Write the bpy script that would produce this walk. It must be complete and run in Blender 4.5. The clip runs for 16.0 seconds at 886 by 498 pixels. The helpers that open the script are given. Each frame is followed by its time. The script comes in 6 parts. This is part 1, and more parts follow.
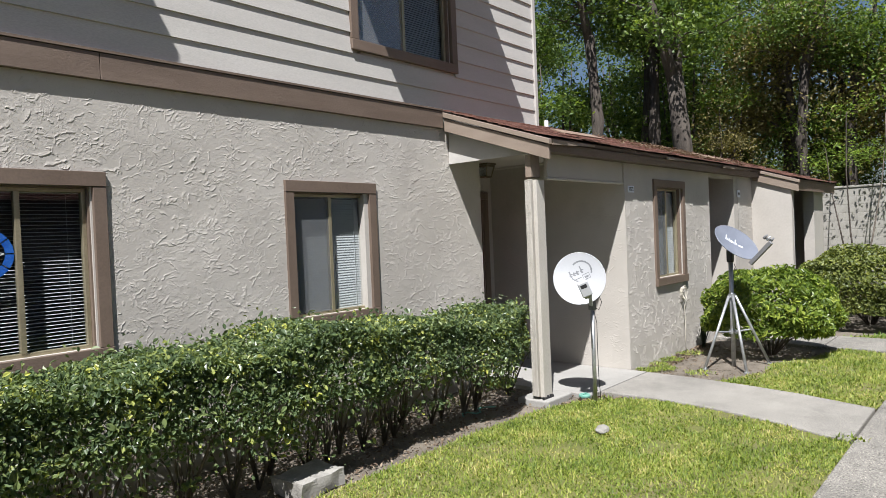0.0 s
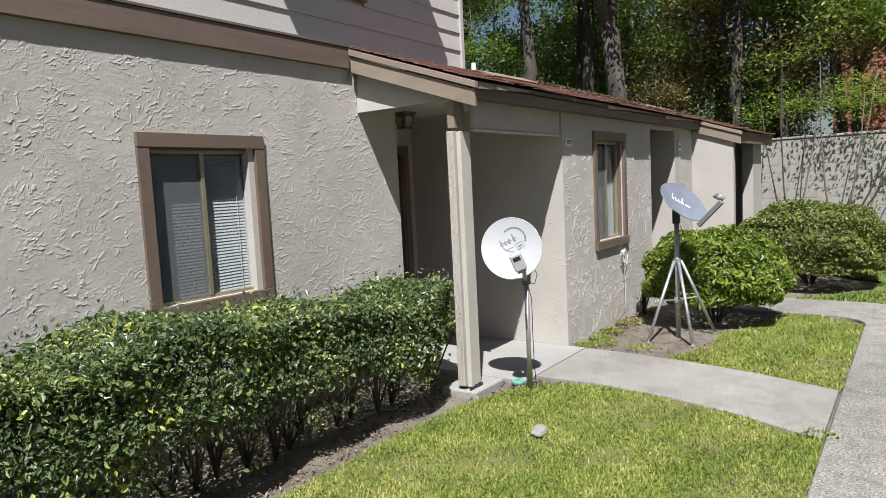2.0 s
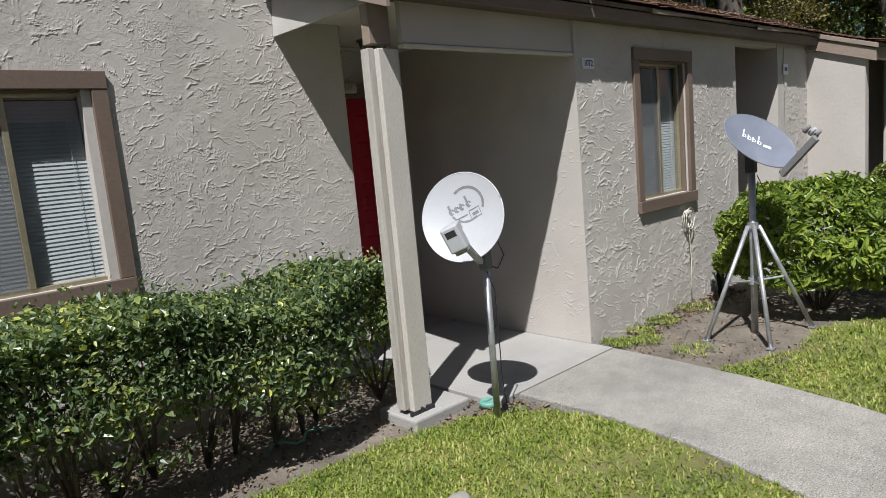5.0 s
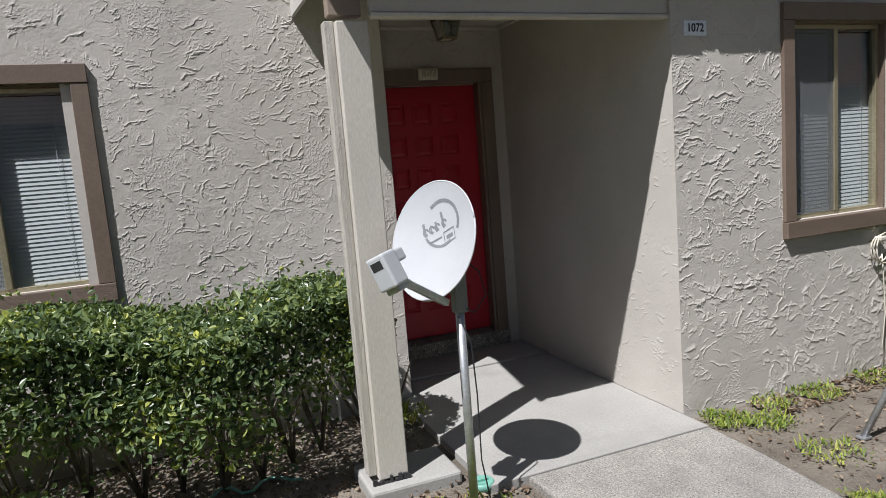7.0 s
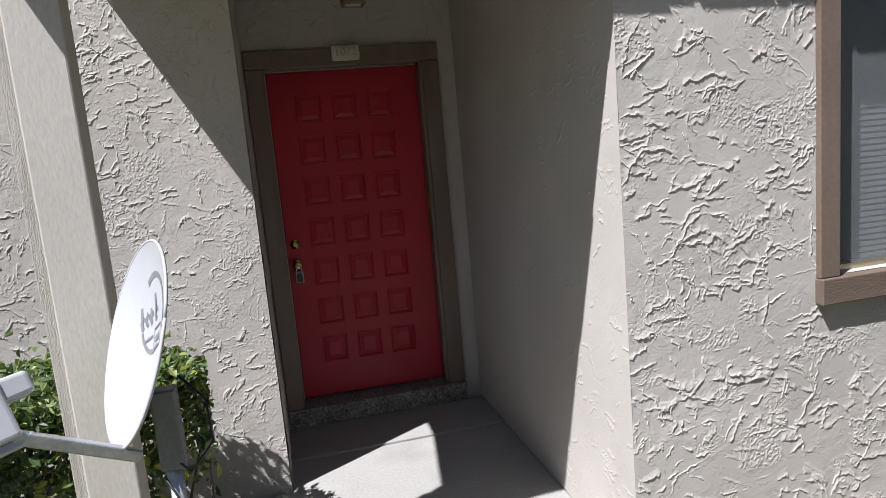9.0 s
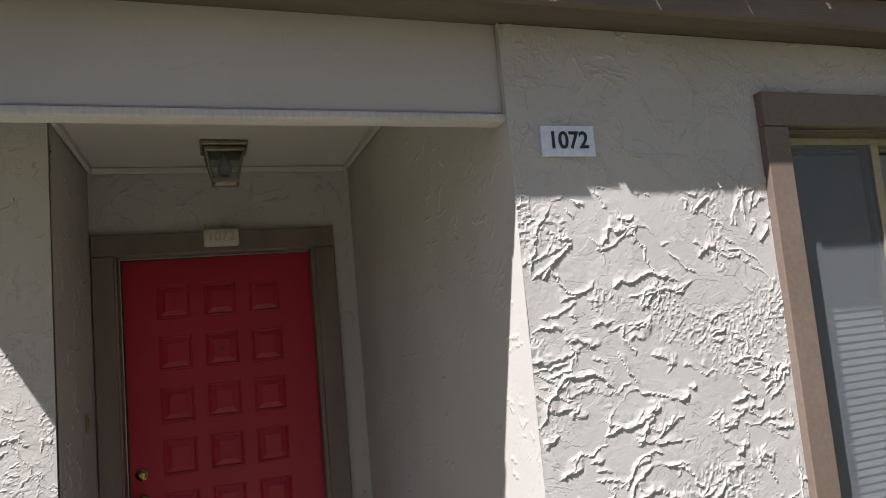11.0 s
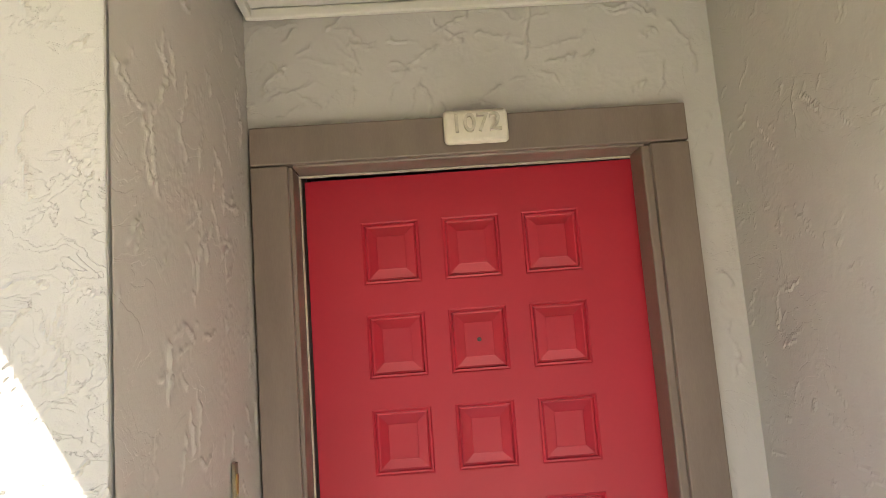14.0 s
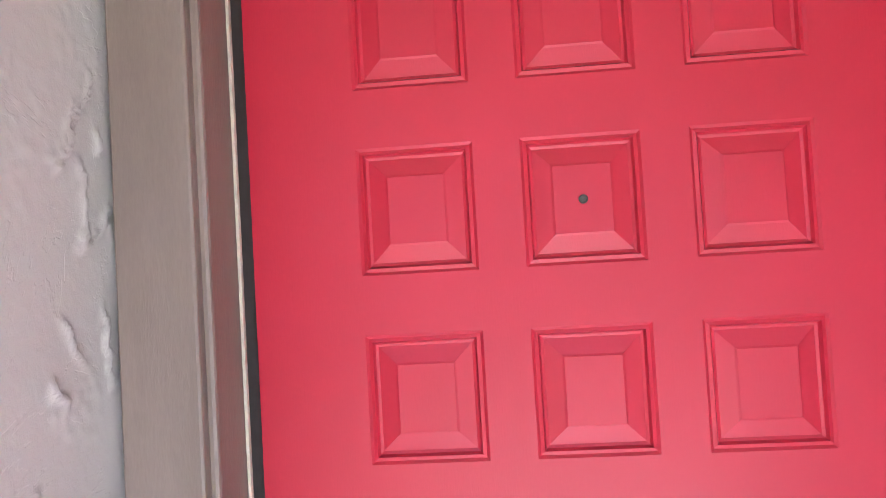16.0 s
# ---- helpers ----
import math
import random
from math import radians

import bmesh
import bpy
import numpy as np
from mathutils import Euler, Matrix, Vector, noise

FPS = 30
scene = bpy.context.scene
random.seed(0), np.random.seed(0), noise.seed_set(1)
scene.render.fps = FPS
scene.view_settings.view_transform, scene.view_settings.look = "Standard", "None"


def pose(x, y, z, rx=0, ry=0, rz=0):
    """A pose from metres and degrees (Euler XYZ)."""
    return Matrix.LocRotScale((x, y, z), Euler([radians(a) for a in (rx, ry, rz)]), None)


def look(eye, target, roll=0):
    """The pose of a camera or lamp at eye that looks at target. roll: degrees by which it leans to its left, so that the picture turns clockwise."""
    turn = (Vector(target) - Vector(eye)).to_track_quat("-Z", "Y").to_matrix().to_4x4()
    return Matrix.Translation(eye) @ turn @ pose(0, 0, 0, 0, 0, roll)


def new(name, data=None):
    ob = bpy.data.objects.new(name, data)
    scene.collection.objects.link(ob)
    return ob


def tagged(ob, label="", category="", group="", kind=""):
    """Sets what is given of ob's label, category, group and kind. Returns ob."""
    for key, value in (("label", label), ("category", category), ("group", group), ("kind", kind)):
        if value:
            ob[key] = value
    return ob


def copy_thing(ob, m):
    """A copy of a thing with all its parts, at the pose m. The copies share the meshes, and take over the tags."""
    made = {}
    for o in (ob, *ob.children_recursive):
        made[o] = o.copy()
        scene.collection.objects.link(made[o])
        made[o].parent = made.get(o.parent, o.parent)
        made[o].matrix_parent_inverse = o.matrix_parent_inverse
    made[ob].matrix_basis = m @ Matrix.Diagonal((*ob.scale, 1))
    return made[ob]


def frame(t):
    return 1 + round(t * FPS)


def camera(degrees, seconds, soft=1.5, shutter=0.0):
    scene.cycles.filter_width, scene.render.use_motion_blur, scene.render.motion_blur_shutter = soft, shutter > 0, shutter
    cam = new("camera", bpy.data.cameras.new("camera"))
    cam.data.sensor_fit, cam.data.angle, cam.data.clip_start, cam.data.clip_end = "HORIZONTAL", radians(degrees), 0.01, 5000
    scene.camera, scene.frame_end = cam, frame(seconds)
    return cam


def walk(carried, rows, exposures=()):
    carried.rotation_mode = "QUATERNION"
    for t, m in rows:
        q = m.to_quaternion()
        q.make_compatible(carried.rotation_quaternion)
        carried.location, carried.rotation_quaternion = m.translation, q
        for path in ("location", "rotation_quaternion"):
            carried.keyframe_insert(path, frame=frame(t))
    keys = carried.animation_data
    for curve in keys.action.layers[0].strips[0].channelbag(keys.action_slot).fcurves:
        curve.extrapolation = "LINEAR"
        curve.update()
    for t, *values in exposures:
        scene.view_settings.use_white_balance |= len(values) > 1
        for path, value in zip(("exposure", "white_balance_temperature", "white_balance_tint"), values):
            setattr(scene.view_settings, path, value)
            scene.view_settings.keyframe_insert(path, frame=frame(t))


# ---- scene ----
cam = camera(67.2, 16.0, soft=0.8)
PATH = [
    (0, (0.609, 0.911, 1.7), (2.113, 2.228, 1.66), -2.4),
    (0.5, (0.83, 1.033, 1.714), (2.315, 2.37, 1.613), -2.7),
    (1, (0.994, 1.217, 1.716), (2.469, 2.56, 1.578), -2.5),
    (1.5, (1.217, 1.382, 1.767), (2.754, 2.651, 1.598), -2.6),
    (2, (1.573, 1.453, 1.779), (3.189, 2.615, 1.589), -2.9),
    (2.5, (1.959, 1.488, 1.762), (3.654, 2.527, 1.547), -3.1),
    (3, (2.348, 1.433, 1.741), (4.134, 2.3, 1.502), -3.3),
    (3.5, (2.715, 1.375, 1.717), (4.511, 2.211, 1.44), -3.3),
    (4, (3.048, 1.428, 1.733), (4.833, 2.273, 1.416), -3.1),
    (4.5, (3.391, 1.482, 1.677), (5.063, 2.534, 1.36), -4.1),
    (4.7, (3.528, 1.516, 1.646), (5.074, 2.748, 1.343), -4.7),
    (6.8, (5.309, 1.492, 1.518), (6.049, 3.333, 1.271), -4.6),
    (7, (5.47, 1.542, 1.552), (6.191, 3.39, 1.295), -4.6),
    (7.5, (5.873, 1.712, 1.558), (6.543, 3.58, 1.313), -4.5),
    (8, (6.237, 1.867, 1.62), (6.857, 3.75, 1.351), -4.8),
    (8.5, (6.574, 2.12, 1.597), (7.091, 4.033, 1.323), -4.6),
    (9, (6.895, 2.432, 1.653), (7.354, 4.354, 1.346), -5.1),
    (9.5, (7.178, 2.706, 1.729), (7.612, 4.648, 1.527), -4.7),
    (10, (7.304, 2.895, 1.785), (7.81, 4.827, 1.892), -4.4),
    (10.2, (7.350, 2.925, 1.797), (7.928, 4.828, 2.006), -4.4),
    (12.3, (7.240, 3.580, 1.600), (7.930, 5.447, 1.785), -5.3),
    (12.5, (7.25, 3.739, 1.59), (7.768, 5.67, 1.648), -5.0),
    (13, (7.247, 4.137, 1.654), (7.485, 6.122, 1.61), -4.6),
    (13.5, (7.207, 4.513, 1.691), (7.301, 6.51, 1.626), -4.2),
    (14, (7.194, 4.803, 1.716), (7.284, 6.785, 1.965), -4.3),
    (14.5, (7.246, 5.053, 1.823), (7.3, 7.007, 2.245), -4.3),
    (15, (7.187, 5.282, 1.817), (7.209, 7.235, 2.246), -3.8),
    (15.5, (7.152, 5.486, 1.768), (7.136, 7.466, 2.056), -3.8),
    (16, (7.201, 5.721, 1.609), (7.124, 7.719, 1.674), -3.3),
]
EXPOSURES = [(0.0, 0.92, 6150, 11), (1.0, 0.96, 6150, 11), (2.0, 0.82, 6150, 11), (3.0, 0.66, 6150, 11), (4.5, 0.55, 6100, 11), (7.0, 0.65, 6050, 12), (8.0, 0.74, 6000, 13), (9.0, 1.02, 5950, 14),
             (10.0, 1.29, 6000, 15), (12.3, 1.50, 6300, 14), (12.5, 2.08, 6500, 13), (13.0, 3.24, 6450, 13), (13.5, 3.32, 6500, 13), (14.0, 3.97, 6600, 12), (15.0, 4.80, 6200, 13), (15.5, 5.00, 5450, 17), (16.0, 4.95, 5250, 20)]
walk(cam, [(t, look(eye, target, roll)) for t, eye, target, roll in PATH], EXPOSURES)

# ---- light ----
SUN_WAY = Vector((0.55, 0.33, -1.0)).normalized()
world = bpy.data.worlds.new("sky")
scene.world = world
world.use_nodes = True
wn = world.node_tree.nodes
sky = wn.new("ShaderNodeTexSky")
sky.sky_type = 'NISHITA'
sky.sun_disc = False
sky.sun_elevation = math.asin(-SUN_WAY.z)
sky.sun_rotation = math.atan2(-SUN_WAY.x, -SUN_WAY.y)
wn["Background"].inputs["Strength"].default_value = 0.036
world.node_tree.links.new(sky.outputs[0], wn["Background"].inputs["Color"])
sun = new("sun", bpy.data.lights.new("sun", 'SUN'))
sun.data.energy = 5.0
sun.data.angle = radians(0.53)
sun.data.color = (1.0, 0.965, 0.915)
sun.matrix_world = look((-10, -8, 25), Vector((-10, -8, 25)) + SUN_WAY)


# ---- materials ----
def mat(name, rough=0.6, metal=0.0, spec=0.5):
    m = bpy.data.materials.new(name)
    m.use_nodes = True
    b = m.node_tree.nodes["Principled BSDF"]
    b.inputs["Roughness"].default_value = rough
    b.inputs["Metallic"].default_value = metal
    b.inputs["Specular IOR Level"].default_value = spec
    return m, m.node_tree, b


def node(nt, kind, **inputs):
    n = nt.nodes.new(kind)
    for k, v in inputs.items():
        n.inputs[k].default_value = v
    return n


def coords(nt, stretch=(1, 1, 1)):
    tc = nt.nodes.new("ShaderNodeTexCoord")
    mp = nt.nodes.new("ShaderNodeMapping")
    mp.inputs["Scale"].default_value = stretch
    nt.links.new(tc.outputs["Object"], mp.inputs["Vector"])
    return mp.outputs[0]


def noise_tex(nt, vec, scale, detail=4.0, rough=0.55):
    n = node(nt, "ShaderNodeTexNoise", Scale=scale, Detail=detail, Roughness=rough)
    nt.links.new(vec, n.inputs["Vector"])
    return n.outputs["Fac"]


def ramp(nt, fac, stops):
    r = nt.nodes.new("ShaderNodeValToRGB")
    e = r.color_ramp.elements
    while len(e) < len(stops):
        e.new(0.5)
    for el, (p, c) in zip(e, stops):
        el.position = p
        el.color = (*c, 1)
    nt.links.new(fac, r.inputs["Fac"])
    return r.outputs["Color"]


def mix(nt, a, b, fac, mode='MIX'):
    m = nt.nodes.new("ShaderNodeMix")
    m.data_type = 'RGBA'
    m.blend_type = mode
    for sock, v in ((m.inputs[0], fac), (m.inputs[6], a), (m.inputs[7], b)):
        if isinstance(v, (int, float)):
            sock.default_value = v
        elif isinstance(v, tuple):
            sock.default_value = (*v, 1)
        else:
            nt.links.new(v, sock)
    return m.outputs[2]


def bump(nt, bsdf, height, strength=0.3, dist=0.01):
    b = node(nt, "ShaderNodeBump", Strength=strength, Distance=dist)
    nt.links.new(height, b.inputs["Height"])
    nt.links.new(b.outputs[0], bsdf.inputs["Normal"])


def surface(name, c1, c2, scale=3.0, fine=60.0, rough=0.7, bstr=0.25, bdist=0.004, stretch=(1, 1, 1), dirt=None, dirt_at=(0.55, 0.75), metal=0.0, spec=0.4, grain_amount=0.6):
    """Two tones at a large scale, a fine grain over them, stains and fine relief."""
    m, nt, b = mat(name, rough, metal, spec)
    v = coords(nt, stretch)
    col = ramp(nt, noise_tex(nt, v, scale), [(0.35, c1), (0.65, c2)])
    grain = noise_tex(nt, v, fine, 6.0, 0.65)
    col = mix(nt, col, ramp(nt, grain, [(0.3, (0.72, 0.72, 0.72)), (0.7, (1.12, 1.12, 1.12))]), grain_amount, 'MULTIPLY')
    if dirt:
        f = ramp(nt, noise_tex(nt, v, scale * 0.45, 7.0, 0.68), [(dirt_at[0], (0, 0, 0)), (dirt_at[1], (1, 1, 1))])
        col = mix(nt, col, dirt, f)
    nt.links.new(col, b.inputs["Base Color"])
    bump(nt, b, grain, bstr, bdist)
    return m


def concrete_paint(name, tone, stains, pebbly=0.75):
    """Weathered walk: exposed pale and dark grains, thin dark weather streaks across the walk."""
    m, nt, b = mat(name, 0.92, 0.0, 0.3)
    v = coords(nt)
    col = ramp(nt, noise_tex(nt, v, 0.9, 8, 0.7), [(0.3, (0.72, 0.68, 0.615)), (0.5, (1.0, 0.95, 0.86)), (0.7, (1.24, 1.17, 1.05))])
    col = mix(nt, col, (tone, tone, tone), 1.0, 'MULTIPLY')
    grains = noise_tex(nt, v, 110, 3, 0.8)
    chips = noise_tex(nt, v, 62, 2, 0.6)
    col = mix(nt, col, ramp(nt, grains, [(0.36, (0.35, 0.345, 0.33)), (0.46, (1, 1, 1)), (0.56, (1, 1, 1)), (0.66, (1.8, 1.75, 1.65))]), 1.0, 'MULTIPLY')
    col = mix(nt, col, ramp(nt, chips, [(0.36, (0.42, 0.41, 0.39)), (0.44, (1, 1, 1)), (0.58, (1, 1, 1)), (0.66, (1.8, 1.75, 1.65))]), pebbly, 'MULTIPLY')
    thin = ramp(nt, noise_tex(nt, coords(nt, (9.0, 1.2, 1)), 2.2, 9, 0.72), [(0.50, (0, 0, 0)), (0.72, (stains * 0.55, stains * 0.55, stains * 0.55))])
    col = mix(nt, col, (0.075, 0.072, 0.066), thin)
    wide = ramp(nt, noise_tex(nt, v, 6.0, 9, 0.78), [(0.46, (0, 0, 0)), (0.64, (stains * 0.55, stains * 0.55, stains * 0.55))])
    col = mix(nt, col, (0.085, 0.081, 0.074), wide)
    nt.links.new(col, b.inputs["Base Color"])
    bump(nt, b, grains, 0.35 + 0.6 * pebbly, 0.001 + 0.004 * pebbly)
    return m


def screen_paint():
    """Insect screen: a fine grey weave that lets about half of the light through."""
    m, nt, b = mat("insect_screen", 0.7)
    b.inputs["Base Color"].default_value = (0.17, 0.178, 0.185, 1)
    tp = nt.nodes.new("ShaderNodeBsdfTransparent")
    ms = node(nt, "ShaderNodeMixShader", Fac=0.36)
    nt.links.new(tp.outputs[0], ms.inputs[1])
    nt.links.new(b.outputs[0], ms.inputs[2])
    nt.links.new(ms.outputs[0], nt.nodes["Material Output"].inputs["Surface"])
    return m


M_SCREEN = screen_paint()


def stucco_paint(name, lip, grain, scale=9.0, detail=8.0):
    """Painted stucco: slightly mottled paint over thin overlapping plates of plaster with ragged, sharply torn edges."""
    m, nt, b = mat(name, 0.8, 0.0, 0.3)
    v = coords(nt)
    col = ramp(nt, noise_tex(nt, v, 1.3, 5), [(0.35, (0.40, 0.372, 0.335)), (0.65, (0.455, 0.425, 0.385))])
    col = mix(nt, col, (0.345, 0.32, 0.285), ramp(nt, noise_tex(nt, v, 0.6, 8, 0.7), [(0.57, (0, 0, 0)), (0.8, (1, 1, 1))]))
    torn = node(nt, "ShaderNodeTexNoise", Scale=scale, Detail=detail, Roughness=0.58, Distortion=0.7)
    nt.links.new(coords(nt, (1, 1, 1.35)), torn.inputs["Vector"])
    plate = ramp(nt, torn.outputs["Fac"], [(0.448, (0, 0, 0)), (0.454, (0.5, 0.5, 0.5)), (0.548, (0.5, 0.5, 0.5)), (0.554, (1, 1, 1))])
    where = ramp(nt, noise_tex(nt, v, 4.2, 4, 0.6), [(0.42, (0.06, 0.06, 0.06)), (0.60, (1, 1, 1))])
    lips = mix(nt, mix(nt, plate, where, 1.0, 'MULTIPLY'), (lip, lip, lip), 1.0, 'MULTIPLY')
    fine = mix(nt, ramp(nt, noise_tex(nt, v, 70, 6, 0.65), [(0.0, (0, 0, 0)), (1.0, (1, 1, 1))]), (grain, grain, grain), 1.0, 'MULTIPLY')
    height = mix(nt, lips, fine, 1.0, 'ADD')
    nt.links.new(col, b.inputs["Base Color"])
    bump(nt, b, height, 1.0, 0.0075)
    return m


M_STUCCO = stucco_paint("stucco_paint", 0.34, 0.20, 11.0)
M_STUCCO_NEAR = stucco_paint("stucco_paint_front", 0.30, 0.16, 7.0)
M_STUCCO_IN = stucco_paint("stucco_paint_alcove", 0.10, 0.09, 5.0, 6.0)
M_STUCCO_ROUGH = surface("stucco_rough", (0.40, 0.372, 0.335), (0.455, 0.425, 0.385), 1.3, 30, 0.8, 0.35, 0.004, grain_amount=0.25)
M_TRIM = surface("brown_trim_paint", (0.132, 0.096, 0.073), (0.165, 0.122, 0.094), 2.0, 70, 0.55, 0.3, 0.002, (1, 1, 1), dirt=(0.12, 0.088, 0.068))
M_TRIM_GRAIN = surface("brown_board_paint", (0.132, 0.096, 0.073), (0.172, 0.127, 0.098), 1.2, 40, 0.6, 0.6, 0.004, (1, 8, 8), dirt=(0.11, 0.08, 0.06))
M_FRAME = surface("door_frame_paint", (0.158, 0.120, 0.094), (0.188, 0.144, 0.114), 2.0, 60, 0.4, 0.2, 0.002, (6, 6, 1), grain_amount=0.3)
M_RAKE = surface("tan_board_paint", (0.235, 0.185, 0.145), (0.28, 0.225, 0.18), 1.5, 50, 0.6, 0.5, 0.003, (6, 1, 6))
M_SIDING = surface("siding_paint", (0.43, 0.41, 0.38), (0.47, 0.45, 0.42), 1.0, 40, 0.6, 0.25, 0.002, (1, 5, 5))
M_POST = surface("post_paint", (0.45, 0.418, 0.37), (0.50, 0.468, 0.418), 1.2, 45, 0.65, 0.3, 0.002, (3, 3, 0.8), dirt=(0.39, 0.36, 0.315), dirt_at=(0.6, 0.8))
M_POST_GRAIN = surface("post_edge_grain", (0.40, 0.37, 0.325), (0.48, 0.45, 0.40), 7.0, 60, 0.8, 1.0, 0.005, (8, 8, 0.5), dirt=(0.33, 0.30, 0.26), dirt_at=(0.52, 0.72))
M_CEIL = surface("porch_ceiling_paint", (0.52, 0.49, 0.43), (0.56, 0.53, 0.47), 2.0, 60, 0.6, 0.06, 0.001, grain_amount=0.12)
M_SHINGLE = surface("red_brown_shingle", (0.145, 0.066, 0.049), (0.25, 0.128, 0.096), 9.0, 120, 0.9, 0.8, 0.006, dirt=(0.09, 0.06, 0.045))
M_SHINGLE_OLD = surface("weathered_shingle", (0.17, 0.115, 0.085), (0.26, 0.19, 0.14), 7.0, 100, 0.9, 0.8, 0.006)
M_ROOF_UNDER = surface("roof_underside_wood", (0.10, 0.075, 0.058), (0.14, 0.108, 0.083), 2.0, 40, 0.8, 0.4, 0.003, (1, 6, 6))
M_CONCRETE = concrete_paint("worn_concrete", 0.258, 0.9, 1.0)
M_PORCH = surface("porch_concrete", (0.28, 0.27, 0.252), (0.33, 0.32, 0.298), 1.4, 70, 0.88, 0.5, 0.003, dirt=(0.20, 0.192, 0.177), dirt_at=(0.54, 0.76))
M_BRANCH = concrete_paint("branch_walk_concrete", 0.262, 0.45, 0.3)
M_SOIL = surface("leaf_litter_soil", (0.125, 0.106, 0.084), (0.20, 0.172, 0.137), 3.5, 55, 0.95, 1.0, 0.02, dirt=(0.245, 0.208, 0.165), dirt_at=(0.5, 0.7))
M_LAWN = surface("lawn_base", (0.13, 0.145, 0.036), (0.21, 0.205, 0.066), 2.2, 70, 0.95, 1.0, 0.02, dirt=(0.175, 0.138, 0.088), dirt_at=(0.54, 0.68))
M_CMU = surface("block_wall_paint", (0.30, 0.285, 0.255), (0.37, 0.352, 0.316), 1.5, 50, 0.9, 0.6, 0.004, dirt=(0.17, 0.16, 0.14), dirt_at=(0.47, 0.70))
M_MORTAR = surface("grey_mortar", (0.27, 0.257, 0.23), (0.33, 0.314, 0.282), 1.5, 50, 0.95, dirt=(0.16, 0.15, 0.132), dirt_at=(0.47, 0.70))
M_ALU = surface("bronze_aluminium", (0.33, 0.29, 0.19), (0.40, 0.35, 0.24), 5, 60, 0.4, 0.05, 0.001, metal=0.6)
# near-black brown: peephole, and shade of the door gap put into the jambs
M_GAP_DARK_PEEP = surface("door_gap_shade_and_peephole", (0.05, 0.04, 0.034), (0.075, 0.06, 0.05), 5, 60, 0.5, 0.1, 0.001)
M_BLIND = surface("white_blind", (0.52, 0.53, 0.54), (0.58, 0.59, 0.60), 6, 60, 0.5, 0.02, 0.001, grain_amount=0.1)
# dark grey carries the shade of unlit interiors
M_DARK = surface("dark_room_shade", (0.10, 0.10, 0.105), (0.14, 0.14, 0.145), 2, 30, 0.9, 0.05)
M_GALV = surface("galvanised_steel", (0.36, 0.37, 0.38), (0.50, 0.51, 0.52), 14, 90, 0.45, 0.1, 0.001, metal=0.7)
M_DISH_W = surface("white_dish_enamel", (0.37, 0.377, 0.395), (0.40, 0.407, 0.42), 4, 60, 0.4, 0.03, 0.001, dirt=(0.33, 0.33, 0.325), dirt_at=(0.58, 0.85), grain_amount=0.12)
M_DISH_G = surface("grey_dish_enamel", (0.15, 0.165, 0.20), (0.18, 0.195, 0.235), 4, 60, 0.35, 0.03, 0.001, dirt=(0.24, 0.25, 0.265), dirt_at=(0.58, 0.85), grain_amount=0.15)
M_DISH_BACK = surface("dish_back_grey", (0.16, 0.16, 0.165), (0.2, 0.2, 0.205), 4, 60, 0.5, 0.05, 0.001)
M_PRINT = surface("grey_print", (0.155, 0.16, 0.17), (0.19, 0.195, 0.205), 8, 60, 0.5, 0.0)
M_PRINT_W = surface("white_print", (0.66, 0.68, 0.70), (0.72, 0.74, 0.76), 8, 60, 0.5, 0.0)
M_BLACK = surface("black_plastic", (0.018, 0.018, 0.02), (0.03, 0.03, 0.033), 8, 60, 0.45, 0.05)
M_CREAM = surface("cream_plaster", (0.55, 0.50, 0.40), (0.62, 0.57, 0.47), 8, 60, 0.6, 0.2, 0.002, grain_amount=0.2)
M_CREAM_OLD = surface("worn_cream_plaster", (0.40, 0.355, 0.27), (0.50, 0.45, 0.36), 30, 90, 0.65, 0.2, 0.002)
M_PLATE = surface("white_sign_plate", (0.62, 0.66, 0.72), (0.68, 0.71, 0.76), 6, 60, 0.45, 0.03)
M_BRASS = surface("polished_brass", (0.62, 0.42, 0.14), (0.72, 0.50, 0.19), 9, 60, 0.22, 0.03, 0.001, metal=1.0)
M_OLDMETAL = surface("tarnished_lamp_metal", (0.20, 0.17, 0.11), (0.30, 0.26, 0.18), 12, 70, 0.45, 0.1, 0.001, metal=0.7)
M_BLUE = surface("blue_glass_disc", (0.02, 0.09, 0.42), (0.05, 0.20, 0.62), 6, 40, 0.2, 0.05)
M_GREENCAP = surface("green_plastic_cap", (0.12, 0.30, 0.24), (0.18, 0.37, 0.30), 9, 60, 0.5, 0.05)
M_STONE = surface("pale_stone", (0.24, 0.228, 0.205), (0.33, 0.315, 0.288), 9, 60, 0.9, 0.8, 0.006)
M_HOSE = surface("cream_cable", (0.50, 0.46, 0.38), (0.58, 0.54, 0.46), 9, 60, 0.6, 0.1)
M_PVC = surface("white_pvc", (0.66, 0.66, 0.64), (0.74, 0.74, 0.72), 9, 60, 0.4, 0.05)
M_BARK = surface("oak_bark", (0.042, 0.034, 0.028), (0.095, 0.079, 0.066), 2.5, 14, 0.95, 1.0, 0.03, (2, 2, 0.5), dirt=(0.10, 0.09, 0.076), dirt_at=(0.6, 0.8))
M_TWIG = surface("grey_twig", (0.085, 0.07, 0.055), (0.155, 0.13, 0.105), 6, 50, 0.9, 0.5, 0.003)


